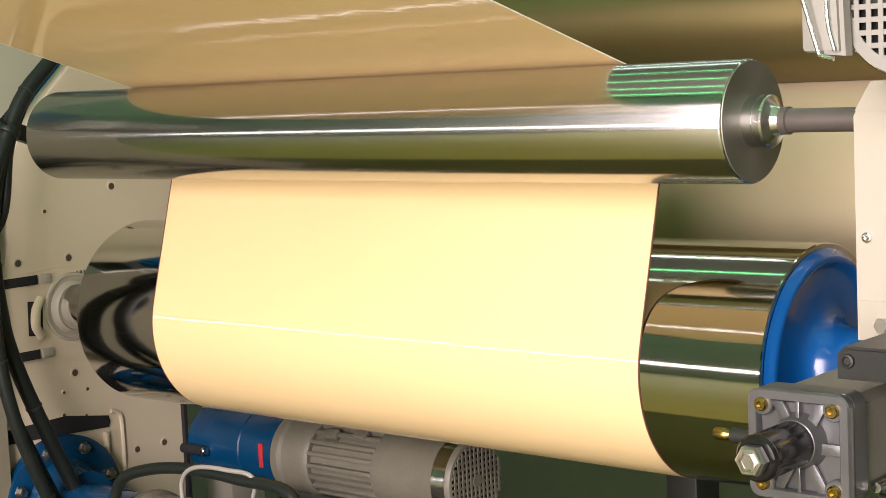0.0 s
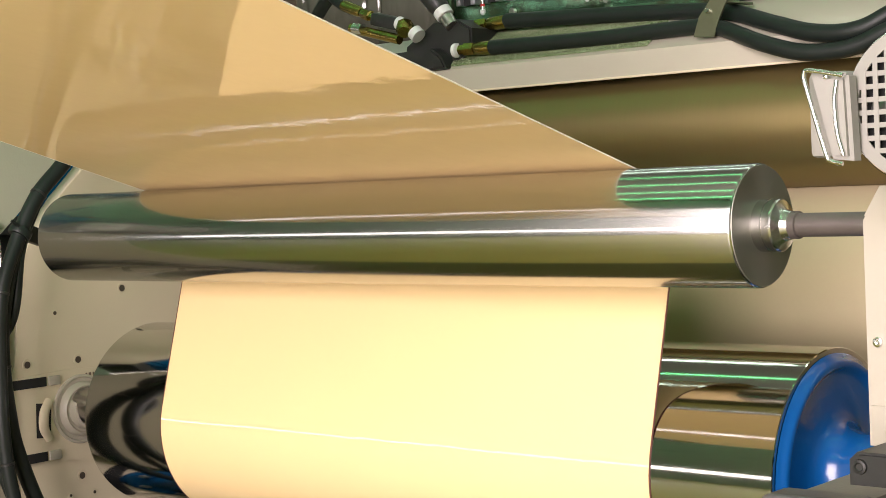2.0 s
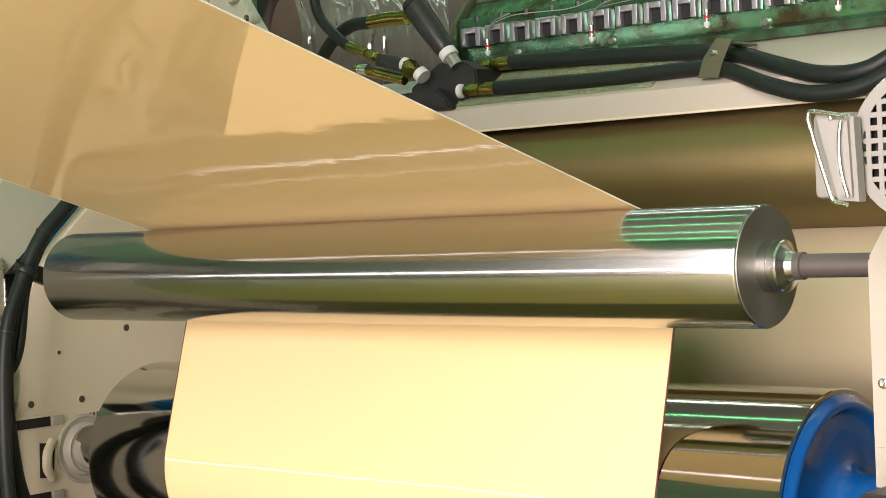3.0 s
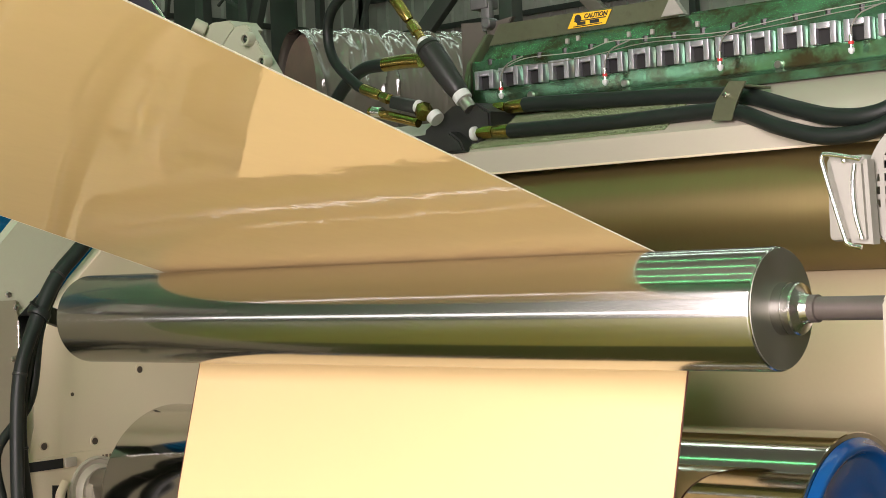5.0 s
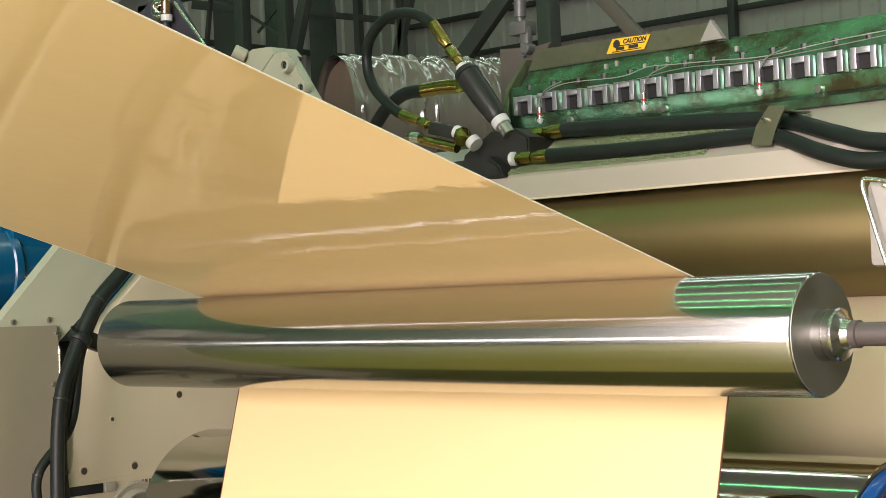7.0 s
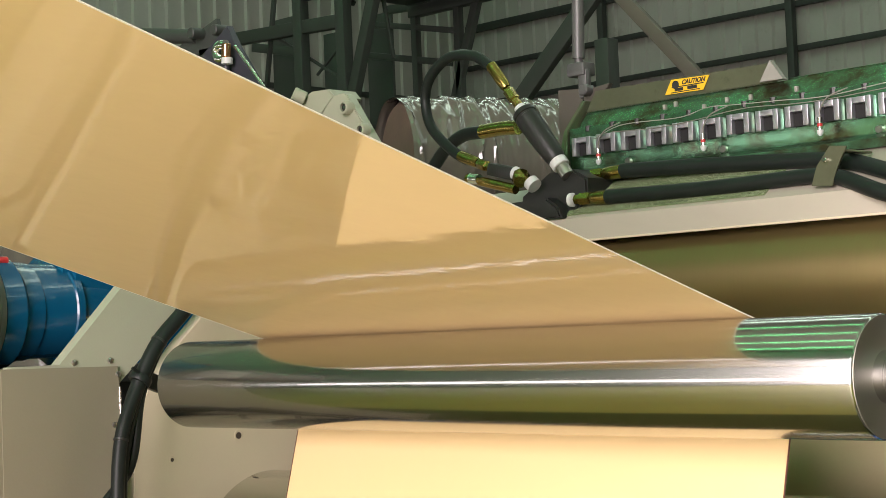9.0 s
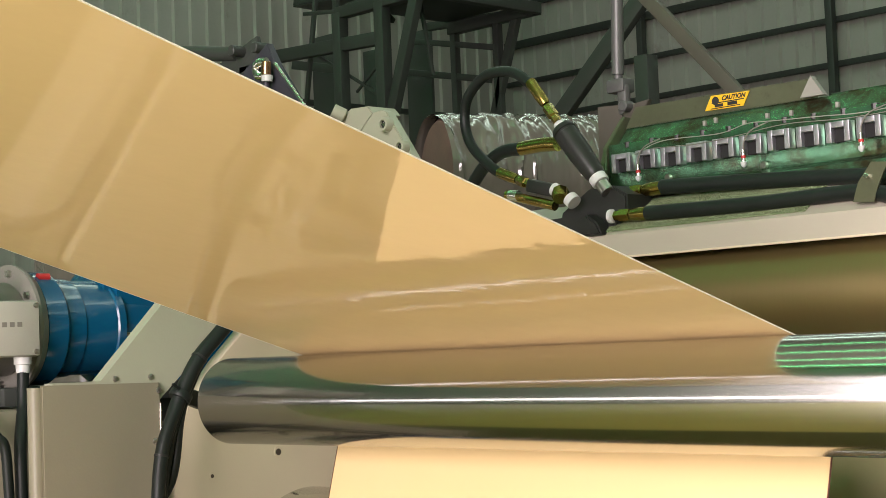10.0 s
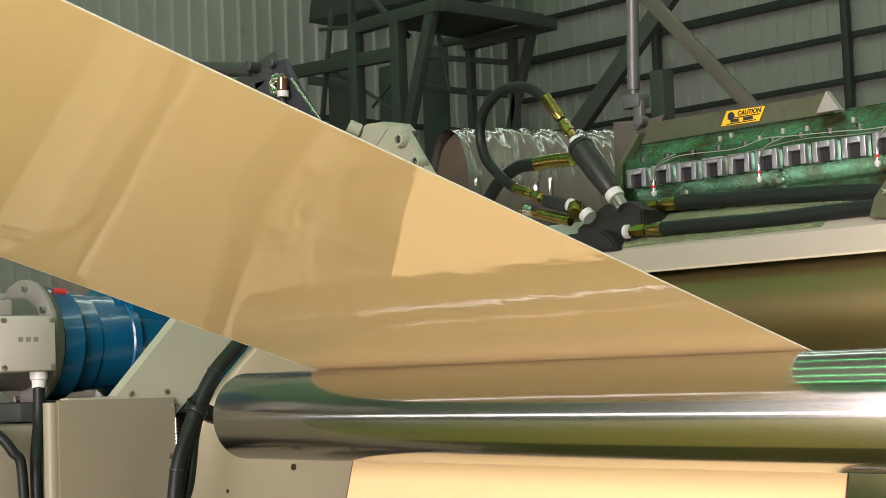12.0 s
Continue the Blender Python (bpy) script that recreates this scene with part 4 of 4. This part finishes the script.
h = thing("side_hose", (-1.38, 0.0, 0.6), "grey black hose hanging to the floor", "hose", "side frame hoses")
pts = [(-1.40, 0.0, 1.50), (-1.38, -0.09, 1.32), (-1.36, -0.125, 1.05), (-1.360, -0.118, 0.818), (-1.360, -0.073, 0.604), (-1.360, 0.015, 0.375), (-1.36, 0.12, 0.15), (-1.34, 0.2, 0.02)]
part("hose", tube(bmesh.new(), pts, 0.021, 16, 8), RUBBER, h)
cable_ties(h, pts, 0.021, (1, 3, 5))
tie = thing("hose_bracket", (-1.420, 0.050, 1.498), "dark hose bracket with cable tie on the frame", "bracket")
part("arm", bar(bmesh.new(), (-1.450, 0.029, 1.504), (-1.450, 0.113, 1.472), 0.03, 0.05, 0.004), DARK, tie)
part("tie", lathe(bmesh.new(), Vector((-1.400, -0.001, 1.497)), (0.0, 0.55, 0.83), [(-0.012, 0.034), (-0.008, 0.036), (0.008, 0.036), (0.012, 0.034)], 20), RUBBER, tie)
part("tail", bar(bmesh.new(), (-1.380, -0.018, 1.516), (-1.380, -0.042, 1.534), 0.008, 0.008), RUBBER, tie)

# ---------------- gear motors ----------------


def grille(parent, c, d, r, pitch, hole, plate, hub=0.0):
    """A round fan guard: crossing bars, a black disc as inside shade, flat margin."""
    d, a, b = frame_of(d)
    c = Vector(c)
    bm = bmesh.new()
    n = int(r / pitch) + 1
    w = pitch - hole
    for k in range(-n, n + 1):
        s = (k + 0.5) * pitch
        if abs(s) < r:
            half = math.sqrt(r * r - s * s)
            for u, v in ((a, b), (b, a)):
                p0, p1 = c + u * s - v * half, c + u * s + v * half
                rot = Matrix((v, u, d)).transposed()
                box(bm, (p0 + p1) / 2 + (d * 0.0007 if u is a else d * 0.0), (2 * half, w, 0.003), 0, rot)
    if hub:
        lathe(bm, c - d * 0.002, d, [(0, hub), (0.005, hub)], 20)
    part("grille", bm, plate, parent, smooth=0)
    part("cavity_shade", lathe(bmesh.new(), c - d * 0.02, d, [(0, r * 0.99), (0.001, r * 0.99)], 40), BLACK, parent, "black disc for the shade inside the cowl")


def gear_motor(at, x0, x1, x2, xe, r1, r2, label, finned=True, rings=True):
    """Blue gearbox from x0 to x1, grey flange, finned motor to x2 and fan cowl to xe, all on one axis along x."""
    y, z = at
    t = thing("gear_motor", (x0, y, z - r2), label, "motor", "gear motors")
    prof = [(0, r1 * 0.8), (0.01, r1 * 0.92), ((x1 - x0) * 0.3, r1 * 0.95), ((x1 - x0) * 0.31, r1), ((x1 - x0) * 0.62, r1), ((x1 - x0) * 0.63, r1 * 0.97), ((x1 - x0) * 0.9, r1 * 0.97), ((x1 - x0) * 0.91, r1 * 1.06), (x1 - x0, r1 * 1.06)]
    part("gearbox", lathe(bmesh.new(), (x0, y, z), (1, 0, 0), prof, 48), BLUED, t, "glossy blue gearbox casing")
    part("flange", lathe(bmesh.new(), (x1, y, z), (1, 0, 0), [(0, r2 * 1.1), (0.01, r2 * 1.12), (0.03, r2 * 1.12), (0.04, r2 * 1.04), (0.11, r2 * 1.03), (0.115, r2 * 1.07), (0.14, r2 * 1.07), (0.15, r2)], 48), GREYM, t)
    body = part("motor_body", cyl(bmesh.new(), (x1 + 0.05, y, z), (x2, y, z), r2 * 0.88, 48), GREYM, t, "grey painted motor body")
    if finned:
        for k in range(20):
            a = 2 * math.pi * k / 20
            n = Vector((0, math.cos(a), math.sin(a)))
            c = Vector(((x1 + x2) / 2 + 0.07, y, z)) + n * r2 * 0.94
            rot = Matrix((Vector((1, 0, 0)), n, Vector((1, 0, 0)).cross(n))).transposed()
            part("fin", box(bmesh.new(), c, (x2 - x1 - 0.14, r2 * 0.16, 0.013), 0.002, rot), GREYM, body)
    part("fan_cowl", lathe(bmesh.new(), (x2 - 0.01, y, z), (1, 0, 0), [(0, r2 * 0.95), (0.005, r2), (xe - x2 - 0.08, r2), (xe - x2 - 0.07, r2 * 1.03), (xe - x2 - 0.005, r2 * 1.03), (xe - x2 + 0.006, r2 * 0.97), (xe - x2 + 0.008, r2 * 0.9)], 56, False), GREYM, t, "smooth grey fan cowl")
    part("cowl_band", lathe(bmesh.new(), (xe - 0.068, y, z), (1, 0, 0), [(0, r2 * 1.0), (0.001, r2 * 1.04), (0.05, r2 * 1.04), (0.051, r2)], 56, False), BRIGHT, t, "bright cowl rim band")
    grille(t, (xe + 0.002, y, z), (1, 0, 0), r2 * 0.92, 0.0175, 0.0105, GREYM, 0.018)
    part("foot", B(((x1 + x2) / 2, y, (z - r2) / 2 + 0.0), (0.3, r2 * 1.2, max(0.02, z - r2) + 0.03), 0.01), FRAME, t, "dark motor support")
    return t


m1 = gear_motor((0.60, 0.455), -1.26, -0.85, -0.435, -0.135, 0.125, 0.118, "blue gear motor with grey finned body below the chill roller")
part("red_mark", B((-0.888, 0.470, 0.465), (0.018, 0.008, 0.075), 0.002), RED, m1, "red warning strip")
part("nozzle", cyl(bmesh.new(), (-1.262, 0.476, 0.446), (-1.155, 0.470, 0.449), 0.016, 16), BLACK, m1)
part("nozzle_tip", cyl(bmesh.new(), (-1.156, 0.468, 0.449), (-1.140, 0.466, 0.449), 0.014, 16, 0.003), BRIGHT, m1)
for x, a in ((-0.63, 128), (-0.52, 122)):
    n = Vector((0, math.cos(radians(a)), math.sin(radians(a))))
    rot = Matrix((Vector((1, 0, 0)), n, Vector((1, 0, 0)).cross(n))).transposed()
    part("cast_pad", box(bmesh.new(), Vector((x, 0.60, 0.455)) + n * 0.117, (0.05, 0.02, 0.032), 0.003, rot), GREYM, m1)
m2 = gear_motor((0.16, 0.265), -1.43, -1.06, -0.65, -0.42, 0.12, 0.125, "blue gear motor with grey finned body near the floor")
part("mounting_flange", lathe(bmesh.new(), (-1.56, 0.20, 0.285), (1, 0, 0), [(0, 0.225), (0.03, 0.225), (0.034, 0.218), (0.036, 0.15), (0.08, 0.13), (0.14, 0.12)], 56), BLUED, m2, "round blue mounting flange")
for a in (20, 65, 110, 155, 200, 245, 290, 335):
    y, z = 0.20 + 0.188 * math.cos(radians(a)), 0.285 + 0.188 * math.sin(radians(a))
    part("flange_bolt", lathe(bmesh.new(), (-1.526, y, z), (1, 0, 0), [(0, 0.022), (0.004, 0.022), (0.004, 0.015), (0.02, 0.015), (0.022, 0.012)], 6), STEEL, m2)
for k, (r, lab) in enumerate(((0.017, "thick black"), (0.0065, "grey white"))):
    c = thing("motor_cable", (-0.9, -0.05, 0.42), f"{lab} cable lying over the motor", "cable", "motor cables")
    o = 0.03 * k
    part("cable", tube(bmesh.new(), [(-1.047, 0.020, 0.382), (-0.998, 0.020, 0.473), (-0.877, 0.020, 0.519), (-0.701, 0.020, 0.544), (-0.491, 0.020, 0.541), (-0.273, 0.020, 0.513), (-0.35, 0.0, 0.3), (-0.3, 0.0, 0.02)] if k == 0 else
         [(-0.700, 0.000, 0.435), (-0.699, 0.000, 0.516), (-0.640, -0.000, 0.559), (-0.511, 0.000, 0.568), (-0.423, 0.020, 0.547), (-0.45, 0.03, 0.42), (-0.4, 0.03, 0.02)], r, 12, 8), RUBBER if k == 0 else CREAMG, c)

up = thing("gear_motor", (-2.0, 0.1, 1.5), "large blue gear motor with grey terminal box outside the frame", "motor", "gear motors")
MX, MZ, FY = -2.0, 1.727, -0.235
part("gearbox", lathe(bmesh.new(), (MX, FY, MZ), (0, 1, 0), [(0.02, 0.15), (0.03, 0.185), (0.10, 0.185), (0.12, 0.165), (0.18, 0.162), (0.185, 0.157), (0.30, 0.157), (0.305, 0.162), (0.33, 0.162), (0.335, 0.15), (0.55, 0.14), (0.8, 0.13)], 64), TEAL, up, "glossy blue gearbox casing")
part("gear_head", prism(bmesh.new(), [(0.05, 1.60), (0.05, 1.88), (0.13, 1.97), (0.75, 1.97), (0.75, 1.50), (0.18, 1.50)], MX - 0.16, MX + 0.13, "x", 0.03), TEAL, up)
part("flange", lathe(bmesh.new(), (MX, FY - 0.02, MZ), (0, 1, 0), [(0, 0.203), (0.004, 0.208), (0.016, 0.208), (0.02, 0.204), (0.045, 0.19)], 64), GREY, up, "grey round adapter flange")
for a in range(0, 360, 45):
    part("flange_bolt", hexagon(bmesh.new(), (MX + 0.18 * math.cos(radians(a + 35)), FY - 0.02, MZ + 0.18 * math.sin(radians(a + 35))), (0, -1, 0), 0.012, 0.014), STEEL, up)
part("motor_body", lathe(bmesh.new(), (MX, FY - 0.75, MZ), (0, 1, 0), [(0, 0.13), (0.02, 0.15), (0.72, 0.15), (0.735, 0.14)], 48), GREY, up, "grey motor body")
tb = part("terminal_box", B((-1.82, -0.365, 1.722), (0.09, 0.20, 0.175), 0.008), PALEBOX, up, "grey terminal box")
part("box_lid", B((-1.77, -0.365, 1.722), (0.014, 0.192, 0.168), 0.005), PALEBOX, tb)
for dy in (-0.083, 0.083):
    for dz in (-0.072, 0.072):
        part("lid_screw", lathe(bmesh.new(), (-1.763, -0.365 + dy, 1.722 + dz), (1, 0, 0), [(0, 0.0085), (0.004, 0.0075), (0.005, 0.0)], 14, False), STEEL, tb)
for k in range(3):
    part("lid_mark", B((-1.7625, -0.39 + 0.026 * k, 1.735), (0.001, 0.016, 0.015)), GREY, tb)
part("gland", lathe(bmesh.new(), (-1.81, -0.305, 1.64), (0, 0, -1), [(0, 0.028), (0.028, 0.028), (0.03, 0.023), (0.055, 0.021)], 20), WHITE, up, "white cable gland")
part("lift_plate", B((-1.84, -0.43, 1.835), (0.06, 0.08, 0.05), 0.006), CREAMG, up)
part("lift_eye", B((-1.84, -0.43, 1.87), (0.04, 0.05, 0.02), 0.004), CREAMG, up)
part("red_plug", cyl(bmesh.new(), (MX + 0.09, -0.19, 1.890), (MX + 0.09, -0.15, 1.890), 0.013, 14), RED, up, "red vent plug")
part("side_bolt", cyl(bmesh.new(), (-1.86, 0.03, 1.70), (-1.86, 0.12, 1.70), 0.009, 12), BRIGHT, up)
part("base", B((MX, 0.1, 1.51), (0.3, 0.9, 0.06), 0.006), FRAME, up)
part("base_leg", B((-2.05, 0.2, 0.74), (0.2, 0.3, 1.48), 0.006), FRAME, up)
cab = thing("motor_cable", (-1.81, -0.345, 1.5), "black power cable hanging from the terminal box", "cable", "motor cables")
part("cable", tube(bmesh.new(), [(-1.81, -0.305, 1.60), (-1.79, -0.32, 1.48), (-1.72, -0.37, 1.36), (-1.70, -0.38, 1.20), (-1.70, -0.38, 0.6), (-1.68, -0.5, 0.02)], 0.019, 14, 8), RUBBER, cab)
cab2 = thing("motor_cable", (-1.8, -0.5, 1.4), "black cable curving beside the motor", "cable", "motor cables")
part("cable", tube(bmesh.new(), [(-1.85, -0.62, 1.49), (-1.75, -0.52, 1.47), (-1.70, -0.46, 1.40), (-1.69, -0.43, 1.28), (-1.69, -0.43, 0.6), (-1.68, -0.6, 0.02)], 0.016, 14, 8), RUBBER, cab2)
wrap = thing("wrapped_machine", (-3.0, 0.9, 0), "machine part wrapped in shiny clear film", "wrapped goods")
bm = B((-3.0, 0.9, 1.05), (0.9, 0.5, 2.16), 0.04)
bmesh.ops.subdivide_edges(bm, edges=bm.edges[:], cuts=6, use_grid_fill=True)
for v in bm.verts:
    v.co += Vector((noise.noise(v.co * 6), noise.noise(v.co * 6 + Vector((9, 0, 0))), 0)) * 0.035
part("film", bm, FILM, wrap)

# ---------------- right hand side ----------------
rbox = thing("drive_box", (1.7, 0.2, 0), "cream painted steel bearing box with chamfered corner", "machine box")
part("body", prism(bmesh.new(), [(1.383, 1.066), (1.383, 1.488), (1.420, 1.552), (2.1, 1.552), (2.1, 1.066)], -0.06, 0.12, "y", 0.003), CREAM, rbox)
part("top_strip", prism(bmesh.new(), [(1.388, 1.497), (1.421, 1.552), (2.1, 1.552), (2.1, 1.497)], -0.0635, -0.0605, "y", 0.001), CREAM, rbox)
part("lower_plate", B((1.745, -0.0615, 1.105), (0.71, 0.004, 0.075), 0.001), CREAM, rbox)
part("frame_leg", B((1.95, 0.15, 0.53), (0.3, 0.4, 1.07), 0.01), CREAM, rbox)
bs = part("cap_screw", lathe(bmesh.new(), (1.408, -0.06, 1.262), (0, -1, 0), [(0, 0.0095), (0.006, 0.0095), (0.007, 0.008), (0.007, 0.0045), (0.003, 0.0045), (0.003, 0)], 20, False), BRIGHT, rbox)
part("hex_bolt", hexagon(bmesh.new(), (1.437, -0.06, 1.098), (0, -1, 0), 0.015, 0.016), STEEL, rbox)

blow = thing("blower_motor", (1.66, -0.1, 1.55), "pale grey blower motor with perforated round fan cover", "motor")
BC = Vector((1.645, -0.33, 1.690))
part("cowl", lathe(bmesh.new(), BC + Vector((0, 0.30, 0)), (0, -1, 0), [(0, 0.11), (0.01, 0.122), (0.24, 0.126), (0.25, 0.134), (0.275, 0.137), (0.292, 0.134), (0.300, 0.126), (0.302, 0.112)], 72, False), BRIGHT, blow, "bright rimmed fan cowl")
part("margin", lathe(bmesh.new(), BC, (0, -1, 0), [(0, 0.128), (0.003, 0.128), (0.003, 0.108), (0, 0.108)], 72, False), CREAMG, blow)
grille(blow, BC + Vector((0, -0.001, 0)), (0, -1, 0), 0.112, 0.0215, 0.0128, CREAMG)
fan = bmesh.new()
for k in range(6):
    a = math.pi * k / 3
    box(fan, BC + Vector((0.055 * math.cos(a), 0.013, 0.055 * math.sin(a))), (0.07, 0.004, 0.02), 0, Euler((0.5, -a, 0)).to_matrix())
part("fan_blades", fan, STEEL, blow)
part("terminal_box", box(bmesh.new(), (1.485, -0.31, 1.680), (0.075, 0.06, 0.145), 0.010), CREAMG, blow, "pale grey terminal box")
part("box_cover", prism(bmesh.new(), [(1.470, 1.752), (1.540, 1.742), (1.545, 1.60), (1.506, 1.604)], -0.375, -0.335, "y", 0.008), CREAMG, blow, "sloping clip cover")
part("bail", tube(bmesh.new(), [(1.535, -0.378, 1.742), (1.475, -0.380, 1.7545), (1.464, -0.380, 1.748), (1.468, -0.380, 1.725), (1.499, -0.380, 1.618), (1.508, -0.380, 1.602), (1.53, -0.380, 1.596)], 0.0042, 10, 6), BRIGHT, blow, "bent bright wire bail")
part("bail", tube(bmesh.new(), [(1.522, -0.376, 1.735), (1.518, -0.378, 1.70), (1.521, -0.378, 1.65), (1.530, -0.376, 1.61)], 0.0045, 10, 6), BRIGHT, blow)
part("clip_screw", lathe(bmesh.new(), (1.502, -0.376, 1.742), (0, -1, 0), [(0, 0.005), (0.003, 0.004), (0.004, 0)], 12, False), BRIGHT, blow)

blow.matrix_basis = Matrix.Translation((-0.016, 0, 0)) @ blow.matrix_basis

cylr = thing("air_cylinder", (1.45, -0.2, 0.95), "grey cast air cylinder with ribbed end plate", "pneumatic cylinder")
QX, QZ, QY, QH = 1.4395, 0.9355, -0.40, 0.097
plate = bmesh.new()
outline = []
for cx, cz, a0 in ((1, 1, 0), (-1, 1, 90), (-1, -1, 180), (1, -1, 270)):
    for k in range(7):
        a = radians(a0 + 15 * k)
        outline.append((QX + cx * (QH - 0.022) + 0.022 * math.cos(a), QZ + cz * (QH - 0.022) + 0.022 * math.sin(a)))
part("end_plate", prism(plate, outline, QY + 0.018, QY + 0.066, "y", 0.004), CAST, cylr)
rimb = bmesh.new()
inner = [(QX + (x - QX) * 0.80, QZ + (z - QZ) * 0.80) for x, z in outline]
ov = [[rimb.verts.new((x, y, z)) for x, z in ring] for ring, y in ((outline, QY + 0.02), (outline, QY + 0.003), ([(QX + (x - QX) * 0.975, QZ + (z - QZ) * 0.975) for x, z in outline], QY), ([(QX + (x - QX) * 0.83, QZ + (z - QZ) * 0.83) for x, z in outline], QY), (inner, QY + 0.004), (inner, QY + 0.02))]
for q, w in zip(ov, ov[1:]):
    for k in range(len(outline)):
        rimb.faces.new((q[k], q[(k + 1) % len(outline)], w[(k + 1) % len(outline)], w[k]))
part("plate_rim", rimb, CAST, cylr)
for k in range(8):
    a = math.pi / 4 * k + (0.0 if k % 2 == 0 else 0.28 if k in (1, 5) else -0.28)
    r1 = 0.082 if k % 2 == 0 else 0.092
    part("rib", bar(bmesh.new(), (QX + 0.03 * math.cos(a), QY + 0.010, QZ + 0.03 * math.sin(a)), (QX + r1 * math.cos(a), QY + 0.012, QZ + r1 * math.sin(a)), 0.007, 0.02, 0.0015), CAST, cylr)
for sx in (-1, 1):
    for sz in (-1, 1):
        b = part("corner_boss", cyl(bmesh.new(), (QX + sx * 0.068, QY + 0.02, QZ + sz * 0.07), (QX + sx * 0.068, QY + 0.001, QZ + sz * 0.07), 0.02, 24, 0.002), CAST, cylr)
        part("brass_screw", lathe(bmesh.new(), (QX + sx * 0.068, QY + 0.002, QZ + sz * 0.07), (0, -1, 0), [(0, 0.0125), (0.008, 0.012), (0.010, 0.010), (0.010, 0.006), (0.005, 0.006), (0.005, 0)], 18, False), BRASS, b, "yellow passivated socket screw")
part("boss", lathe(bmesh.new(), (QX - 0.003, QY + 0.02, QZ + 0.008), (0, -1, 0), [(0, 0.052), (0.012, 0.047), (0.02, 0.044), (0.03, 0.042), (0.034, 0.036)], 40), CAST, cylr)
part("threaded_collar", lathe(bmesh.new(), (QX - 0.003, QY - 0.012, QZ + 0.008), (0, -1, 0), [(0, 0.0405)] + [(0.004 + 0.004 * k, 0.0405 - 0.0008 * (k % 2)) for k in range(28)] + [(0.118, 0.0405), (0.123, 0.036)], 40), GLOSSY, cylr, "glossy black threaded collar")
part("rod_nut", lathe(bmesh.new(), (QX - 0.003, QY - 0.134, QZ + 0.008), (0, -1, 0), [(0, 0.025), (0.003, 0.0275), (0.022, 0.0275), (0.026, 0.024), (0.026, 0.018), (0.03, 0.018), (0.031, 0.015), (0.027, 0.013), (0.027, 0)], 6, False), STEEL, cylr, "hexagonal rod nut")
bm = prism(bmesh.new(), [(QX - 0.085, QZ - 0.07), (QX - 0.085, QZ + 0.07), (QX - 0.07, QZ + 0.085), (QX + 0.07, QZ + 0.085), (QX + 0.085, QZ + 0.07), (QX + 0.085, QZ - 0.07), (QX + 0.07, QZ - 0.085), (QX - 0.07, QZ - 0.085)], QY + 0.066, 0.10, "y", 0.003)
part("barrel", bm, GREY, cylr, "smooth grey barrel")
part("tie_rod", cyl(bmesh.new(), (QX + 0.105, QY + 0.08, QZ - 0.075), (QX + 0.105, 0.08, QZ - 0.075), 0.009, 14), BRIGHT, cylr)
part("air_hose", tube(bmesh.new(), [(QX + 0.10, QY + 0.10, QZ - 0.10), (QX + 0.16, QY + 0.12, QZ - 0.11), (QX + 0.25, QY + 0.2, QZ - 0.10), (QX + 0.4, QY + 0.3, QZ - 0.2)], 0.012, 12, 6), RUBBER, cylr)
part("clevis_block", prism(bmesh.new(), [(1.50, 1.055), (1.50, 1.098), (1.515, 1.112), (1.70, 1.112), (1.70, 1.055)], -0.37, -0.05, "y", 0.005), DARK, cylr, "black mounting block")
part("block_screw", lathe(bmesh.new(), (1.522, -0.37, 1.088), (0, -1, 0), [(0, 0.013), (0.005, 0.012), (0.006, 0.008), (0.003, 0.006), (0.003, 0)], 20, False), DARK, cylr)
sp0, sp1 = Vector((1.252, -0.330, 0.925)), Vector((1.281, -0.330, 0.925))
part("spigot", cyl(bmesh.new(), sp1 - Vector((0.012, 0, 0)), sp1 + Vector((0.09, 0, 0)), 0.014, 20), DARK, cylr)
part("spigot_nut", lathe(bmesh.new(), sp0 - Vector((0.02, 0, 0)), (1, 0, 0), [(0, 0.009), (0.004, 0.012), (0.026, 0.012), (0.03, 0.009), (0.045, 0.009)], 12), BRASS, cylr)
part("pedestal", B((1.62, 0.0, 0.43), (0.2, 0.3, 0.86), 0.01), FRAME, cylr)

leg = thing("floor_stand", (0.35, 0.9, 0), "dark brown steel support leg on the green floor", "machine stand")
part("post", B((0.36, 0.95, 0.46), (0.10, 0.12, 0.92), 0.006), DARK, leg)
part("foot_plate", B((0.36, 0.95, 0.012), (0.2, 0.2, 0.024), 0.004), DARK, leg)
part("cross_beam", B((0.2, 1.05, 0.90), (3.4, 0.14, 0.12), 0.006), BEIGE, leg)


def motions():
    """The rollers turn with the paper."""
    rows_u, rows_l = [], []
    for k in range(25):
        t = 0.5 * k
        rows_u.append((t, pose(0, 0, UZ, -70 * k)))
        rows_l.append((t, pose(0, LY, LZ, 32 * k)))
    walk(upper, rows_u)
    walk(lower, rows_l)


motions()
